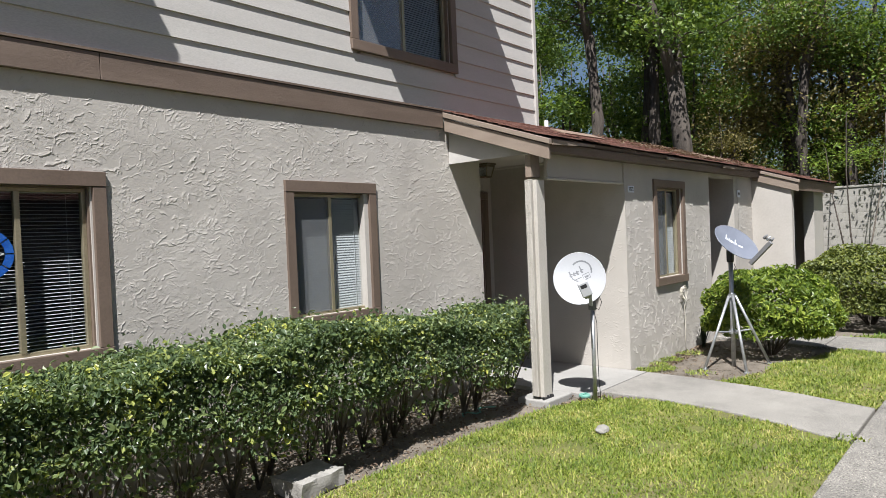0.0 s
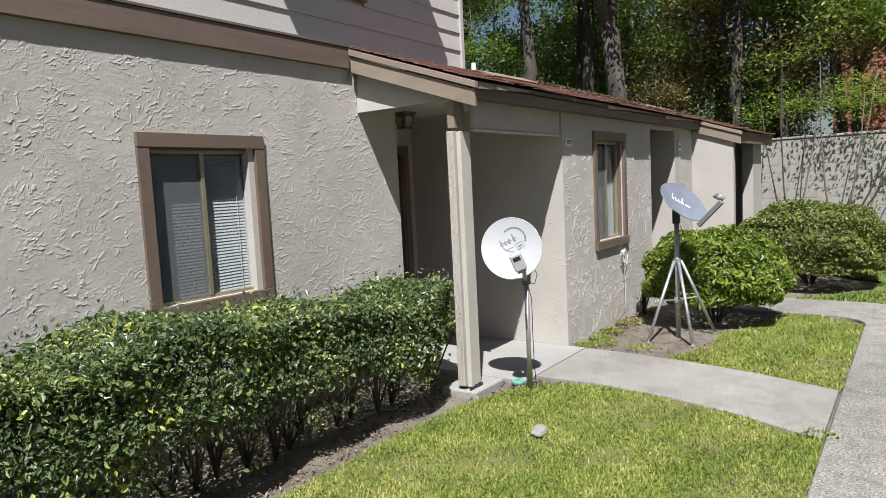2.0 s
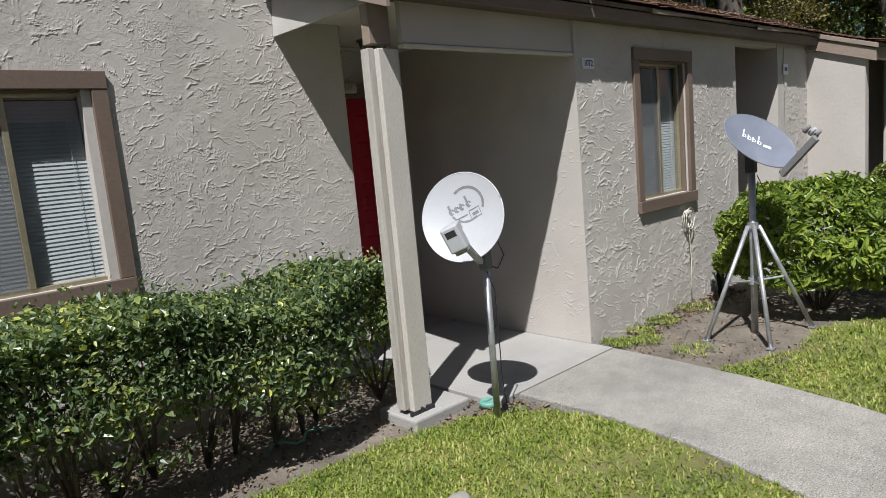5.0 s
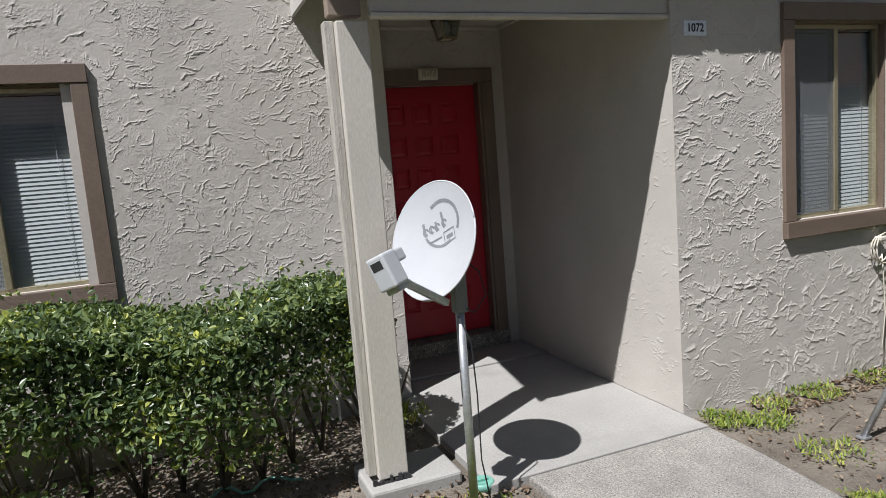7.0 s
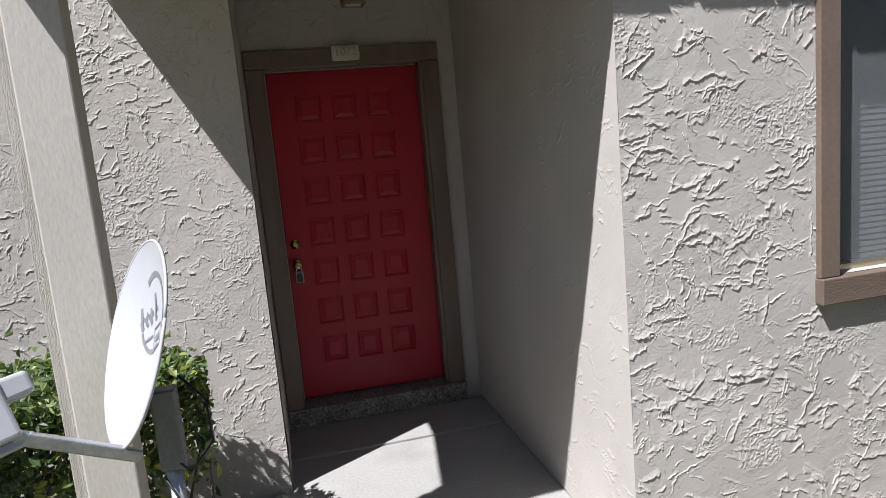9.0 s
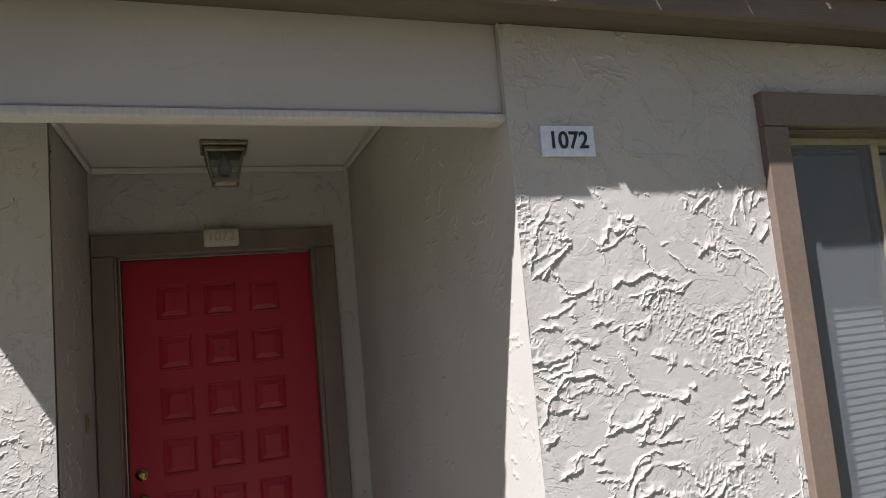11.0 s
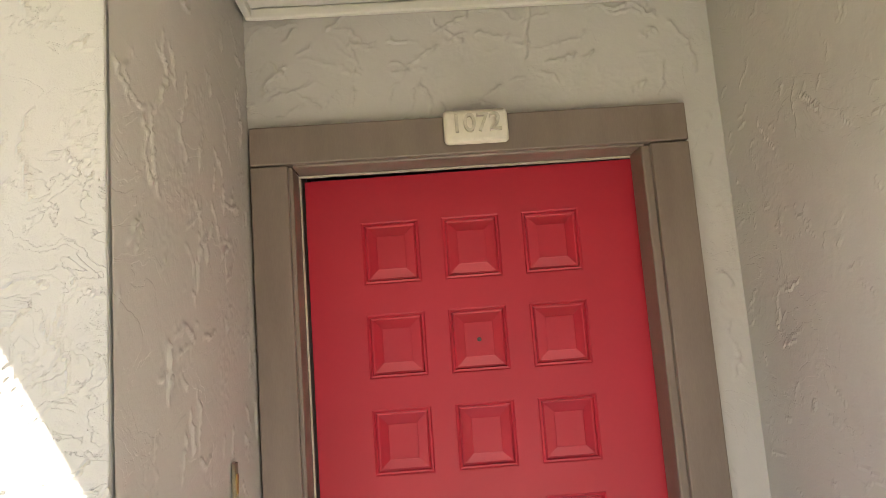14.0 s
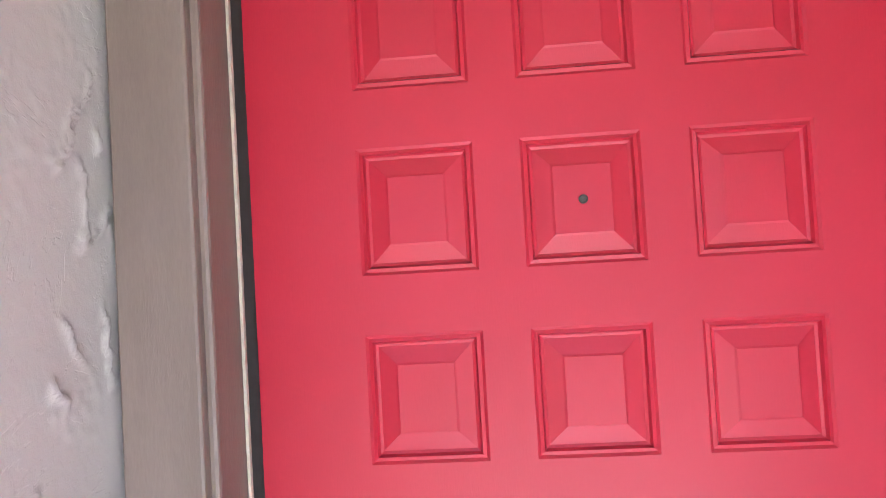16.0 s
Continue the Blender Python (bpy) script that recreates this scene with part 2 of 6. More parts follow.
def red_door_paint():
    m, nt, b = mat("red_door_paint", 0.42, 0.0, 0.35)
    v = coords(nt)
    col = ramp(nt, noise_tex(nt, v, 2.5, 5), [(0.3, (0.335, 0.011, 0.023)), (0.7, (0.385, 0.014, 0.030))])
    scuffs = ramp(nt, noise_tex(nt, v, 38, 8, 0.7), [(0.69, (0, 0, 0)), (0.74, (1, 1, 1))])
    col = mix(nt, col, (0.40, 0.045, 0.06), scuffs)
    nt.links.new(col, b.inputs["Base Color"])
    bump(nt, b, noise_tex(nt, coords(nt, (8, 8, 1)), 55, 5), 0.12, 0.0015)
    return m


def brick_paint():
    m, nt, b = mat("red_brick", 0.9)
    v = coords(nt)
    sep = nt.nodes.new("ShaderNodeSeparateXYZ")
    nt.links.new(v, sep.inputs[0])
    com = nt.nodes.new("ShaderNodeCombineXYZ")
    nt.links.new(sep.outputs["Y"], com.inputs["X"])
    nt.links.new(sep.outputs["Z"], com.inputs["Y"])
    t = node(nt, "ShaderNodeTexBrick", Scale=1.0)
    t.inputs["Brick Width"].default_value, t.inputs["Row Height"].default_value = 0.30, 0.11
    t.inputs["Mortar Size"].default_value = 0.012
    t.inputs["Color1"].default_value = (0.34, 0.088, 0.046, 1)
    t.inputs["Color2"].default_value = (0.22, 0.055, 0.032, 1)
    t.inputs["Mortar"].default_value = (0.30, 0.235, 0.19, 1)
    nt.links.new(com.outputs[0], t.inputs["Vector"])
    col = mix(nt, t.outputs["Color"], ramp(nt, noise_tex(nt, v, 1.2), [(0.3, (0.75, 0.75, 0.75)), (0.7, (1.1, 1.1, 1.1))]), 1.0, 'MULTIPLY')
    nt.links.new(col, b.inputs["Base Color"])
    return m


def leaf_paint(name, stops, rough=0.45, trans=0.25, patch=1.2, patchy=0.6):
    m, nt, b = mat(name, rough, 0.0, 0.45)
    g = nt.nodes.new("ShaderNodeNewGeometry")
    big = noise_tex(nt, coords(nt), patch, 4)
    mixed = nt.nodes.new("ShaderNodeMath")
    mixed.operation = 'MULTIPLY_ADD'
    nt.links.new(big, mixed.inputs[0])
    mixed.inputs[1].default_value = patchy
    half = nt.nodes.new("ShaderNodeMath")
    half.operation = 'MULTIPLY_ADD'
    nt.links.new(g.outputs["Random Per Island"], half.inputs[0])
    half.inputs[1].default_value = 0.75
    half.inputs[2].default_value = 0.125 - patchy * 0.5
    nt.links.new(half.outputs[0], mixed.inputs[2])
    col = ramp(nt, mixed.outputs[0], stops)
    nt.links.new(col, b.inputs["Base Color"])
    tr = nt.nodes.new("ShaderNodeBsdfTranslucent")
    nt.links.new(mix(nt, col, (1.25, 1.3, 0.55), 1.0, 'MULTIPLY'), tr.inputs["Color"])
    ms = node(nt, "ShaderNodeMixShader", Fac=trans)
    nt.links.new(b.outputs[0], ms.inputs[1])
    nt.links.new(tr.outputs[0], ms.inputs[2])
    nt.links.new(ms.outputs[0], nt.nodes["Material Output"].inputs["Surface"])
    return m


def glass_paint():
    m, nt, b = mat("window_glass", 0.02)
    gl = nt.nodes.new("ShaderNodeBsdfGlossy")
    gl.inputs["Roughness"].default_value = 0.02
    tp = nt.nodes.new("ShaderNodeBsdfTransparent")
    tp.inputs["Color"].default_value = (0.72, 0.77, 0.77, 1)
    fr = node(nt, "ShaderNodeFresnel", IOR=1.5)
    ms = nt.nodes.new("ShaderNodeMixShader")
    nt.links.new(fr.outputs[0], ms.inputs[0])
    nt.links.new(tp.outputs[0], ms.inputs[1])
    nt.links.new(gl.outputs[0], ms.inputs[2])
    nt.links.new(ms.outputs[0], nt.nodes["Material Output"].inputs["Surface"])
    return m


M_RED = red_door_paint()
M_BRICK = brick_paint()
M_GLASS = glass_paint()
M_LEAF_HEDGE = leaf_paint("hedge_leaf", [(0.1, (0.054, 0.084, 0.038)), (0.5, (0.108, 0.155, 0.066)), (0.82, (0.21, 0.255, 0.085)), (0.95, (0.46, 0.47, 0.10))], 0.35, 0.30, 2.2, 0.9)
M_LEAF_BRIGHT = leaf_paint("bright_shrub_leaf", [(0.1, (0.075, 0.12, 0.022)), (0.5, (0.165, 0.235, 0.036)), (0.9, (0.36, 0.41, 0.07))], 0.36, 0.35)
M_LEAF_CLIP = leaf_paint("clipped_shrub_leaf", [(0.1, (0.062, 0.084, 0.020)), (0.5, (0.130, 0.160, 0.034)), (0.9, (0.25, 0.265, 0.062))], 0.45, 0.25)
M_LEAF_TREE = leaf_paint("tree_leaf", [(0.1, (0.04, 0.075, 0.018)), (0.5, (0.085, 0.14, 0.028)), (0.9, (0.19, 0.25, 0.045))], 0.45, 0.4)
M_LEAF_DRY = leaf_paint("brownish_tree_leaf", [(0.1, (0.07, 0.065, 0.022)), (0.5, (0.14, 0.12, 0.038)), (0.9, (0.22, 0.185, 0.06))], 0.6, 0.3)
M_LEAF_FERN = leaf_paint("feathery_leaf", [(0.1, (0.09, 0.15, 0.028)), (0.5, (0.17, 0.26, 0.045)), (0.9, (0.29, 0.37, 0.08))], 0.5, 0.4)
M_GRASS = leaf_paint("grass_blade", [(0.1, (0.10, 0.155, 0.022)), (0.45, (0.20, 0.265, 0.040)), (0.75, (0.31, 0.345, 0.065)), (0.93, (0.48, 0.42, 0.17))], 0.5, 0.35, 2.6, 1.3)
M_GRASS_FAR = leaf_paint("green_grass_blade", [(0.1, (0.07, 0.13, 0.022)), (0.5, (0.14, 0.225, 0.038)), (0.9, (0.24, 0.30, 0.06))], 0.5, 0.35)
M_LITTER = leaf_paint("dead_leaf", [(0.1, (0.09, 0.058, 0.038)), (0.5, (0.16, 0.112, 0.076)), (0.9, (0.31, 0.25, 0.18))], 0.8, 0.1)
M_YUCCA = leaf_paint("dark_blade_leaf", [(0.1, (0.018, 0.035, 0.012)), (0.9, (0.05, 0.075, 0.028))], 0.4, 0.1)


# ---- building helpers ----
def box(bm, x0, x1, y0, y1, z0, z1):
    m = Matrix.LocRotScale(((x0 + x1) / 2, (y0 + y1) / 2, (z0 + z1) / 2), None, (abs(x1 - x0), abs(y1 - y0), abs(z1 - z0)))
    return bmesh.ops.create_cube(bm, size=1.0, matrix=m)["verts"]


def boxes(*spans):
    bm = bmesh.new()
    for s in spans:
        box(bm, *s)
    return bm


def bevelled(bm, width=0.004, segments=2):
    bmesh.ops.bevel(bm, geom=bm.edges[:], offset=width, segments=segments, affect='EDGES', profile=0.5)
    return bm


def rod(bm, a, b, r0, r1=None, sides=10):
    a, b = Vector(a), Vector(b)
    d = b - a
    q = d.to_track_quat('Z', 'Y').to_matrix().to_4x4()
    bmesh.ops.create_cone(bm, cap_ends=True, segments=sides, radius1=r0, radius2=r0 if r1 is None else r1, depth=d.length,
                          matrix=Matrix.Translation((a + b) / 2) @ q)


def tube(bm, pts, r, sides=7, r_end=None):
    """A bent round bar through the points."""
    pts = [Vector(p) for p in pts]
    rings = []
    n = len(pts)
    for i, p in enumerate(pts):
        d = (pts[min(i + 1, n - 1)] - pts[max(i - 1, 0)]).normalized()
        q = d.to_track_quat('Z', 'Y')
        rr = r if r_end is None else r + (r_end - r) * i / (n - 1)
        rings.append([bm.verts.new(p + q @ Vector((math.cos(k * math.tau / sides) * rr, math.sin(k * math.tau / sides) * rr, 0))) for k in range(sides)])
    for a, b in zip(rings, rings[1:]):
        for k in range(sides):
            f = bm.faces.new((a[k], a[(k + 1) % sides], b[(k + 1) % sides], b[k]))
            f.smooth = True
    bm.faces.new(rings[0][::-1])
    bm.faces.new(rings[-1])


def mesh_of(name, bm, material, smooth=False):
    me = bpy.data.meshes.new(name)
    bmesh.ops.recalc_face_normals(bm, faces=bm.faces[:])
    if smooth:
        for f in bm.faces:
            f.smooth = True
    bm.to_mesh(me)
    bm.free()
    me.materials.append(material)
    return me


def part(name, bm, material, parent=None, label="", smooth=False):
    ob = new(name, mesh_of(name, bm, material, smooth))
    ob.parent = parent
    if label:
        tagged(ob, label)
    return ob


def piece(name, me, parent, m):
    ob = new(name, me)
    ob.parent = parent
    ob.matrix_basis = m
    return ob


def thing(name, label, category, place=(0, 0, 0), group="", kind=""):
    ob = new(name)
    ob.matrix_basis = place if isinstance(place, Matrix) else Matrix.Translation(place)
    return tagged(ob, label, category, group, kind)


def raw_mesh(name, verts, faces, material, smooth=False):
    """A mesh from arrays; faces is an array with one row of corners a face."""
    me = bpy.data.meshes.new(name)
    verts = np.asarray(verts, dtype=np.float32)
    faces = np.asarray(faces, dtype=np.int32)
    n, k = faces.shape
    me.vertices.add(len(verts))
    me.vertices.foreach_set("co", verts.ravel())
    me.loops.add(n * k)
    me.loops.foreach_set("vertex_index", faces.ravel())
    me.polygons.add(n)
    me.polygons.foreach_set("loop_start", np.arange(0, n * k, k, dtype=np.int32))
    me.polygons.foreach_set("loop_total", np.full(n, k, dtype=np.int32))
    me.polygons.foreach_set("use_smooth", np.full(n, smooth, dtype=bool))
    me.update(calc_edges=True)
    me.materials.append(material)
    return me


def letters(text, size, m, material, parent, name="lettering", depth=0.002, squeeze=1.0, label="", bold=0.0):
    cu = bpy.data.curves.new(name, 'FONT')
    cu.body, cu.size, cu.extrude, cu.align_x, cu.align_y = text, size, depth, 'CENTER', 'CENTER'
    cu.offset = bold
    tmp = new(name + "_curve", cu)
    bpy.context.view_layer.update()
    me = bpy.data.meshes.new_from_object(tmp.evaluated_get(bpy.context.evaluated_depsgraph_get()))
    bpy.data.objects.remove(tmp)
    me.transform(Matrix.Diagonal((squeeze, 1, 1, 1)))
    me.materials.clear()
    me.materials.append(material)
    ob = piece(name, me, parent, m)
    return tagged(ob, label) if label else ob


def leaf_cloud(name, centres, normals, size, material, rng, aspect=0.5, spread=0.35, droop=0.0, lean=0.9, simple=False):
    """Folded leaves, six corners each (four if simple), at the centres; every leaf is turned at random about its normal."""
    n = len(centres)
    nrm = normals + rng.normal(0, lean, (n, 3))
    nrm /= np.linalg.norm(nrm, axis=1, keepdims=True) + 1e-9
    a = rng.normal(0, 1, (n, 3))
    a[:, 2] -= droop
    u = a - (a * nrm).sum(1, keepdims=True) * nrm
    u /= np.linalg.norm(u, axis=1, keepdims=True) + 1e-9
    w = np.cross(nrm, u)
    s = size * (1 + spread * rng.normal(0, 1, (n, 1))).clip(0.5, 1.8)
    L, W = s, s * aspect
    base, tip = centres - u * L / 2, centres + u * L / 2 - nrm * L * 0.08
    lift = nrm * W * 0.22
    if simple:
        v = np.stack([base, centres + w * W / 2, tip, centres - w * W / 2], axis=1).reshape(-1, 3)
        return raw_mesh(name, v, np.arange(n)[:, None] * 4 + np.arange(4)[None, :], material)
    v = np.stack([base, centres - u * L * 0.12 + w * W / 2 + lift, centres + u * L * 0.2 + w * W * 0.42 + lift, tip,
                  centres + u * L * 0.2 - w * W * 0.42 + lift, centres - u * L * 0.12 - w * W / 2 + lift], axis=1).reshape(-1, 3)
    k = np.arange(n)[:, None] * 6
    f = np.concatenate([k + np.array([[0, 1, 2, 3]]), k + np.array([[0, 3, 4, 5]])])
    return raw_mesh(name, v, f, material)


# ---- hand-trowelled stucco relief ----
def smooth_noise(nx, nz, cell, rng):
    gx, gz = max(2, int(nx / cell) + 3), max(2, int(nz / cell) + 3)
    g = rng.random((gx, gz))
    xs, zs = np.arange(nx) / cell, np.arange(nz) / cell
    xi, zi = xs.astype(int), zs.astype(int)
    fx, fz = xs - xi, zs - zi
    fx, fz = (fx * fx * (3 - 2 * fx))[:, None], (fz * fz * (3 - 2 * fz))[None, :]
    return (g[xi][:, zi] * (1 - fx) * (1 - fz) + g[xi + 1][:, zi] * fx * (1 - fz) + g[xi][:, zi + 1] * (1 - fx) * fz + g[xi + 1][:, zi + 1] * fx * fz)


def trowel(width, height, step, seed, density=70, depth=0.006, slant=0.0, reach=(0.04, 0.18), level=1.0, tails=(0.004, 0.012), undercut=0.0, wild=0.28):
    """Heights of a coat of stucco: smooth fields, gritty torn patches, and thin wandering lips where the trowel lifted."""
    rng = np.random.default_rng(seed)
    nx, nz = int(round(width / step)) + 1, int(round(height / step)) + 1
    h = 0.003 * level * smooth_noise(nx, nz, 0.25 / step, rng)
    torn = np.clip(smooth_noise(nx, nz, 0.10 / step, rng) * 4.0 - 2.3, 0, 1)
    grit = smooth_noise(nx, nz, max(0.007, step * 1.3) / step, rng)
    h += depth * level * 0.30 * torn * np.clip(grit * 5 - 2.6, 0, 1)
    ragged = smooth_noise(nx, nz, max(0.012, step * 2) / step, rng) - 0.5
    wander = smooth_noise(nx, nz, 0.045 / step, rng) - 0.5
    broken = smooth_noise(nx, nz, 0.04 / step, rng)
    px, pz = np.arange(nx) * step, np.arange(nz) * step
    for _ in range(int(width * height * density)):
        gx, gz = rng.uniform(0, width), rng.uniform(0, height)
        heading = slant + (rng.normal(0, 0.45) if rng.random() > wild else rng.uniform(-2.2, 2.2))
        curve = rng.normal(0, 5.0)
        for line in range(2 if rng.random() < 0.25 else 1):
            gap = line * rng.uniform(0.02, 0.05)
            cx, cz = gx - math.sin(heading) * gap + rng.normal(0, 0.02), gz + math.cos(heading) * gap
            length = reach[0] + (reach[1] - reach[0]) * rng.random() ** 2
            ang, bend = heading + rng.normal(0, 0.15), curve + rng.normal(0, 2.0)
            amp = depth * rng.uniform(0.45, 1.0)
            tail = rng.uniform(*tails)
            r = length * 0.6
            i0, i1 = max(0, int((cx - r) / step)), min(nx, int((cx + r) / step) + 2)
            k0, k1 = max(0, int((cz - r) / step)), min(nz, int((cz + r) / step) + 2)
            if i1 <= i0 or k1 <= k0:
                continue
            dx, dz = px[i0:i1, None] - cx, pz[None, k0:k1] - cz
            u = dx * math.cos(ang) + dz * math.sin(ang)
            d = -dx * math.sin(ang) + dz * math.cos(ang) - bend * u * u * 0.5 + 0.012 * ragged[i0:i1, k0:k1] + 0.03 * wander[i0:i1, k0:k1]
            fade = np.clip(2.0 - (np.abs(u) / (length / 2)) ** 2 * 2.0, 0, 1) * np.clip(broken[i0:i1, k0:k1] * 4.5 - 1.0, 0, 1)
            lip = np.where(d >= 0, np.exp(-d / tail), np.clip(1 + d / (step * 0.8), 0, 1)) * np.clip(2.6 - d * 20, 0, 1)
            h[i0:i1, k0:k1] = np.maximum(h[i0:i1, k0:k1], h[i0:i1, k0:k1] * 0.5 + amp * lip * fade)
            # a scored line under the lip
            h[i0:i1, k0:k1] = np.maximum(h[i0:i1, k0:k1] - undercut * fade * np.exp(-((d + step) / max(0.0042, step * 0.75)) ** 2), -0.0034)
    return h


def stucco_skin(name, origin, along, width, height, step, seed, parent, holes=(), out=(0, -1, 0), paint=None, soft=True, **kw):
    """A coat of stucco standing proud of a wall: a grid of heights from origin along a level direction, left open at the holes."""
    h = trowel(width, height, step, seed, **kw)
    nx, nz = h.shape
    o, a, n = np.array(origin, float), np.array(along, float), np.array(out, float)
    xs, zs = np.linspace(0, width, nx), np.linspace(0, height, nz)
    v = o + xs[:, None, None] * a + zs[None, :, None] * np.array((0, 0, 1.0)) + (h[:, :, None] + 0.004) * n
    i, k = np.meshgrid(np.arange(nx - 1), np.arange(nz - 1), indexing='ij')
    keep = np.ones(i.shape, bool)
    for u0, u1, z0, z1 in holes:
        keep &= ~((xs[i] > u0) & (xs[i + 1] < u1) & (zs[k] > z0) & (zs[k + 1] < z1))
    i, k = i[keep], k[keep]
    q = np.stack([i * nz + k, (i + 1) * nz + k, (i + 1) * nz + k + 1, i * nz + k + 1], axis=1)
    if np.dot(np.cross(a, (0, 0, 1.0)), n) < 0:
        q = q[:, ::-1]
    return piece(name, raw_mesh(name, v.reshape(-1, 3), q, paint or M_STUCCO, soft), parent, Matrix.Identity(4))


def wall_blocks(x0, x1, z0, z1, holes):
    """Spans (x0, x1, z0, z1) that fill a wall but for its holes."""
    out, cur = [], x0
    for a, b, c, d in sorted(holes):
        if a > cur:
            out.append((cur, a, z0, z1))
        if c > z0:
            out.append((a, b, z0, c))
        if d < z1:
            out.append((a, b, d, z1))
        cur = b
    if cur < x1:
        out.append((cur, x1, z0, z1))
    return out

# ---- ground, lawns and walks ----
FAC, FRONT, STEPX = 5.71, 4.51, 12.93      # facade, projecting front, far projection
AL, AR, BACK = 6.785, 8.04, 6.50           # porch alcove: its two sides and its back wall
SLOPE, EAVE_Y, EAVE_Z = 0.338, 4.336, 2.612


def roof_z(y):
    return EAVE_Z + SLOPE * (y - EAVE_Y)


bm = bmesh.new()
bmesh.ops.create_grid(bm, x_segments=60, y_segments=60, size=150, matrix=Matrix.Translation((20, 5, -0.045)))
tagged(part("ground", bm, M_SOIL), "bare brown soil with leaf litter round the building", "ground", kind="structure")


def slab_mesh(name, pts, z0, z1, material, edge=0.012):
    bm = bmesh.new()
    f = bm.faces.new([bm.verts.new((x, y, z0)) for x, y in pts])
    ex = bmesh.ops.extrude_face_region(bm, geom=[f])
    bmesh.ops.translate(bm, verts=[g for g in ex["geom"] if isinstance(g, bmesh.types.BMVert)], vec=(0, 0, z1 - z0))
    top = [e for e in bm.edges if all(abs(v.co.z - z1) < 1e-5 for v in e.verts)]
    bmesh.ops.bevel(bm, geom=top, offset=edge, segments=2, affect='EDGES', profile=0.5)
    return mesh_of(name, bm, material)


def arc(cx, cy, r, a0, a1, n):
    return [(cx + r * math.cos(radians(a0 + (a1 - a0) * i / (n - 1))), cy + r * math.sin(radians(a0 + (a1 - a0) * i / (n - 1)))) for i in range(n)]


walkway = thing("walkway", "worn grey concrete walk of jointed slabs", "walkway", kind="structure")
cuts = [-7.5, -5.0, -2.5, 0.05, 2.6, 5.12, 7.6, 10.2]
for a, b in zip(cuts, cuts[1:]):
    piece("concrete_slab", slab_mesh("concrete_slab", [(a + 0.011, 0.79), (b - 0.011, 0.79), (b - 0.011, 1.935), (a + 0.011, 1.935)], -0.12, 0, M_CONCRETE), walkway, Matrix.Identity(4))
bend = [(10.206, 0.79)] + arc(10.25, 2.2, 1.40, -88, 0, 12) + [(11.66, 3.0)] + [(10.63, 3.0)] + arc(10.23, 2.33, 0.40, 0, -80, 6) + [(10.206, 1.935)]
piece("concrete_slab", slab_mesh("concrete_slab", bend, -0.12, 0, M_CONCRETE), walkway, Matrix.Identity(4))
piece("concrete_slab", slab_mesh("concrete_slab", [(10.63, 3.012), (11.66, 3.012), (11.9, 4.5), (10.87, 4.5)], -0.12, 0, M_CONCRETE), walkway, Matrix.Identity(4))
branch = [(6.41, 1.956), (7.57, 1.956), (7.80, 2.6), (7.93, 3.2), (8.01, 3.9), (8.03, 4.30), (6.90, 4.30), (6.92, 3.75), (6.84, 3.1), (6.66, 2.5)]
piece("concrete_slab", slab_mesh("concrete_slab", branch, -0.12, 0, M_BRANCH), walkway, Matrix.Identity(4))
porch = thing("porch_floor", "pale smooth concrete porch slab with a low sill", "porch floor", kind="structure")
piece("concrete_slab", slab_mesh("concrete_slab", [(6.70, 4.312), (8.036, 4.312), (8.036, 6.02), (AL, 6.02), (AL, 5.70), (6.70, 5.70)], -0.12, 0, M_PORCH, 0.006), porch, Matrix.Identity(4))
piece("concrete_slab", slab_mesh("concrete_slab", [(AL + 0.004, 6.022), (8.036, 6.022), (8.036, 6.46), (AL + 0.004, 6.46)], -0.12, 0.012, M_PORCH, 0.006), porch, Matrix.Identity(4))

# grass bases, 1 cm under the walks
LAWNS = []


def lawn(name, pts):
    bm = bmesh.new()
    bm.faces.new([bm.verts.new((x, y, -0.016)) for x, y in pts])
    LAWNS.append(np.array(pts, float))
    return tagged(part(name, bm, M_LAWN), "sunlit patchy yellow-green lawn of coarse grass", "lawn", kind="structure")


lawn("lawn_near", [(-7, 1.94), (6.40, 1.94), (6.65, 2.5), (6.83, 3.1), (6.90, 3.7), (6.80, 4.02), (6.45, 4.33), (5.9, 4.47), (5.2, 4.53), (4.2, 4.52), (-7, 4.55)])
lawn("lawn_between_walks", [(7.58, 1.95), (10.2, 1.94), (10.5, 2.15), (10.6, 2.5), (10.6, 2.78), (9.9, 2.95), (9.25, 3.25), (8.7, 3.2), (8.15, 3.4), (8.02, 3.5), (7.94, 3.2), (7.81, 2.6)])
lawn("lawn_far", [(11.68, 3.0), (11.66, 2.2), (11.4, 1.4), (10.9, 0.95), (10.3, 0.77), (7.0, 0.3), (7.0, -6), (19.9, -6), (19.9, 4.2), (14.8, 3.4), (13.6, 1.9), (12.6, 2.0)])


def inside(poly, x, y):
    res = np.zeros(len(x), bool)
    for (x0, y0), (x1, y1) in zip(poly, np.roll(poly, -1, axis=0)):
        cross = (y0 > y) != (y1 > y)
        with np.errstate(divide='ignore', invalid='ignore'):
            res ^= cross & (x < (x1 - x0) * (y - y0) / (y1 - y0) + x0)
    return res


SPOTS = [(6.16, 3.03, 0.11, 0.97), (5.50, 3.07, 0.20, 0.75), (6.53, 2.24, 0.17, 0.8), (5.1, 3.6, 0.22, 0.55), (9.3, 2.5, 0.2, 0.5), (4.4, 2.7, 0.25, 0.6)]      # worn places in the lawn


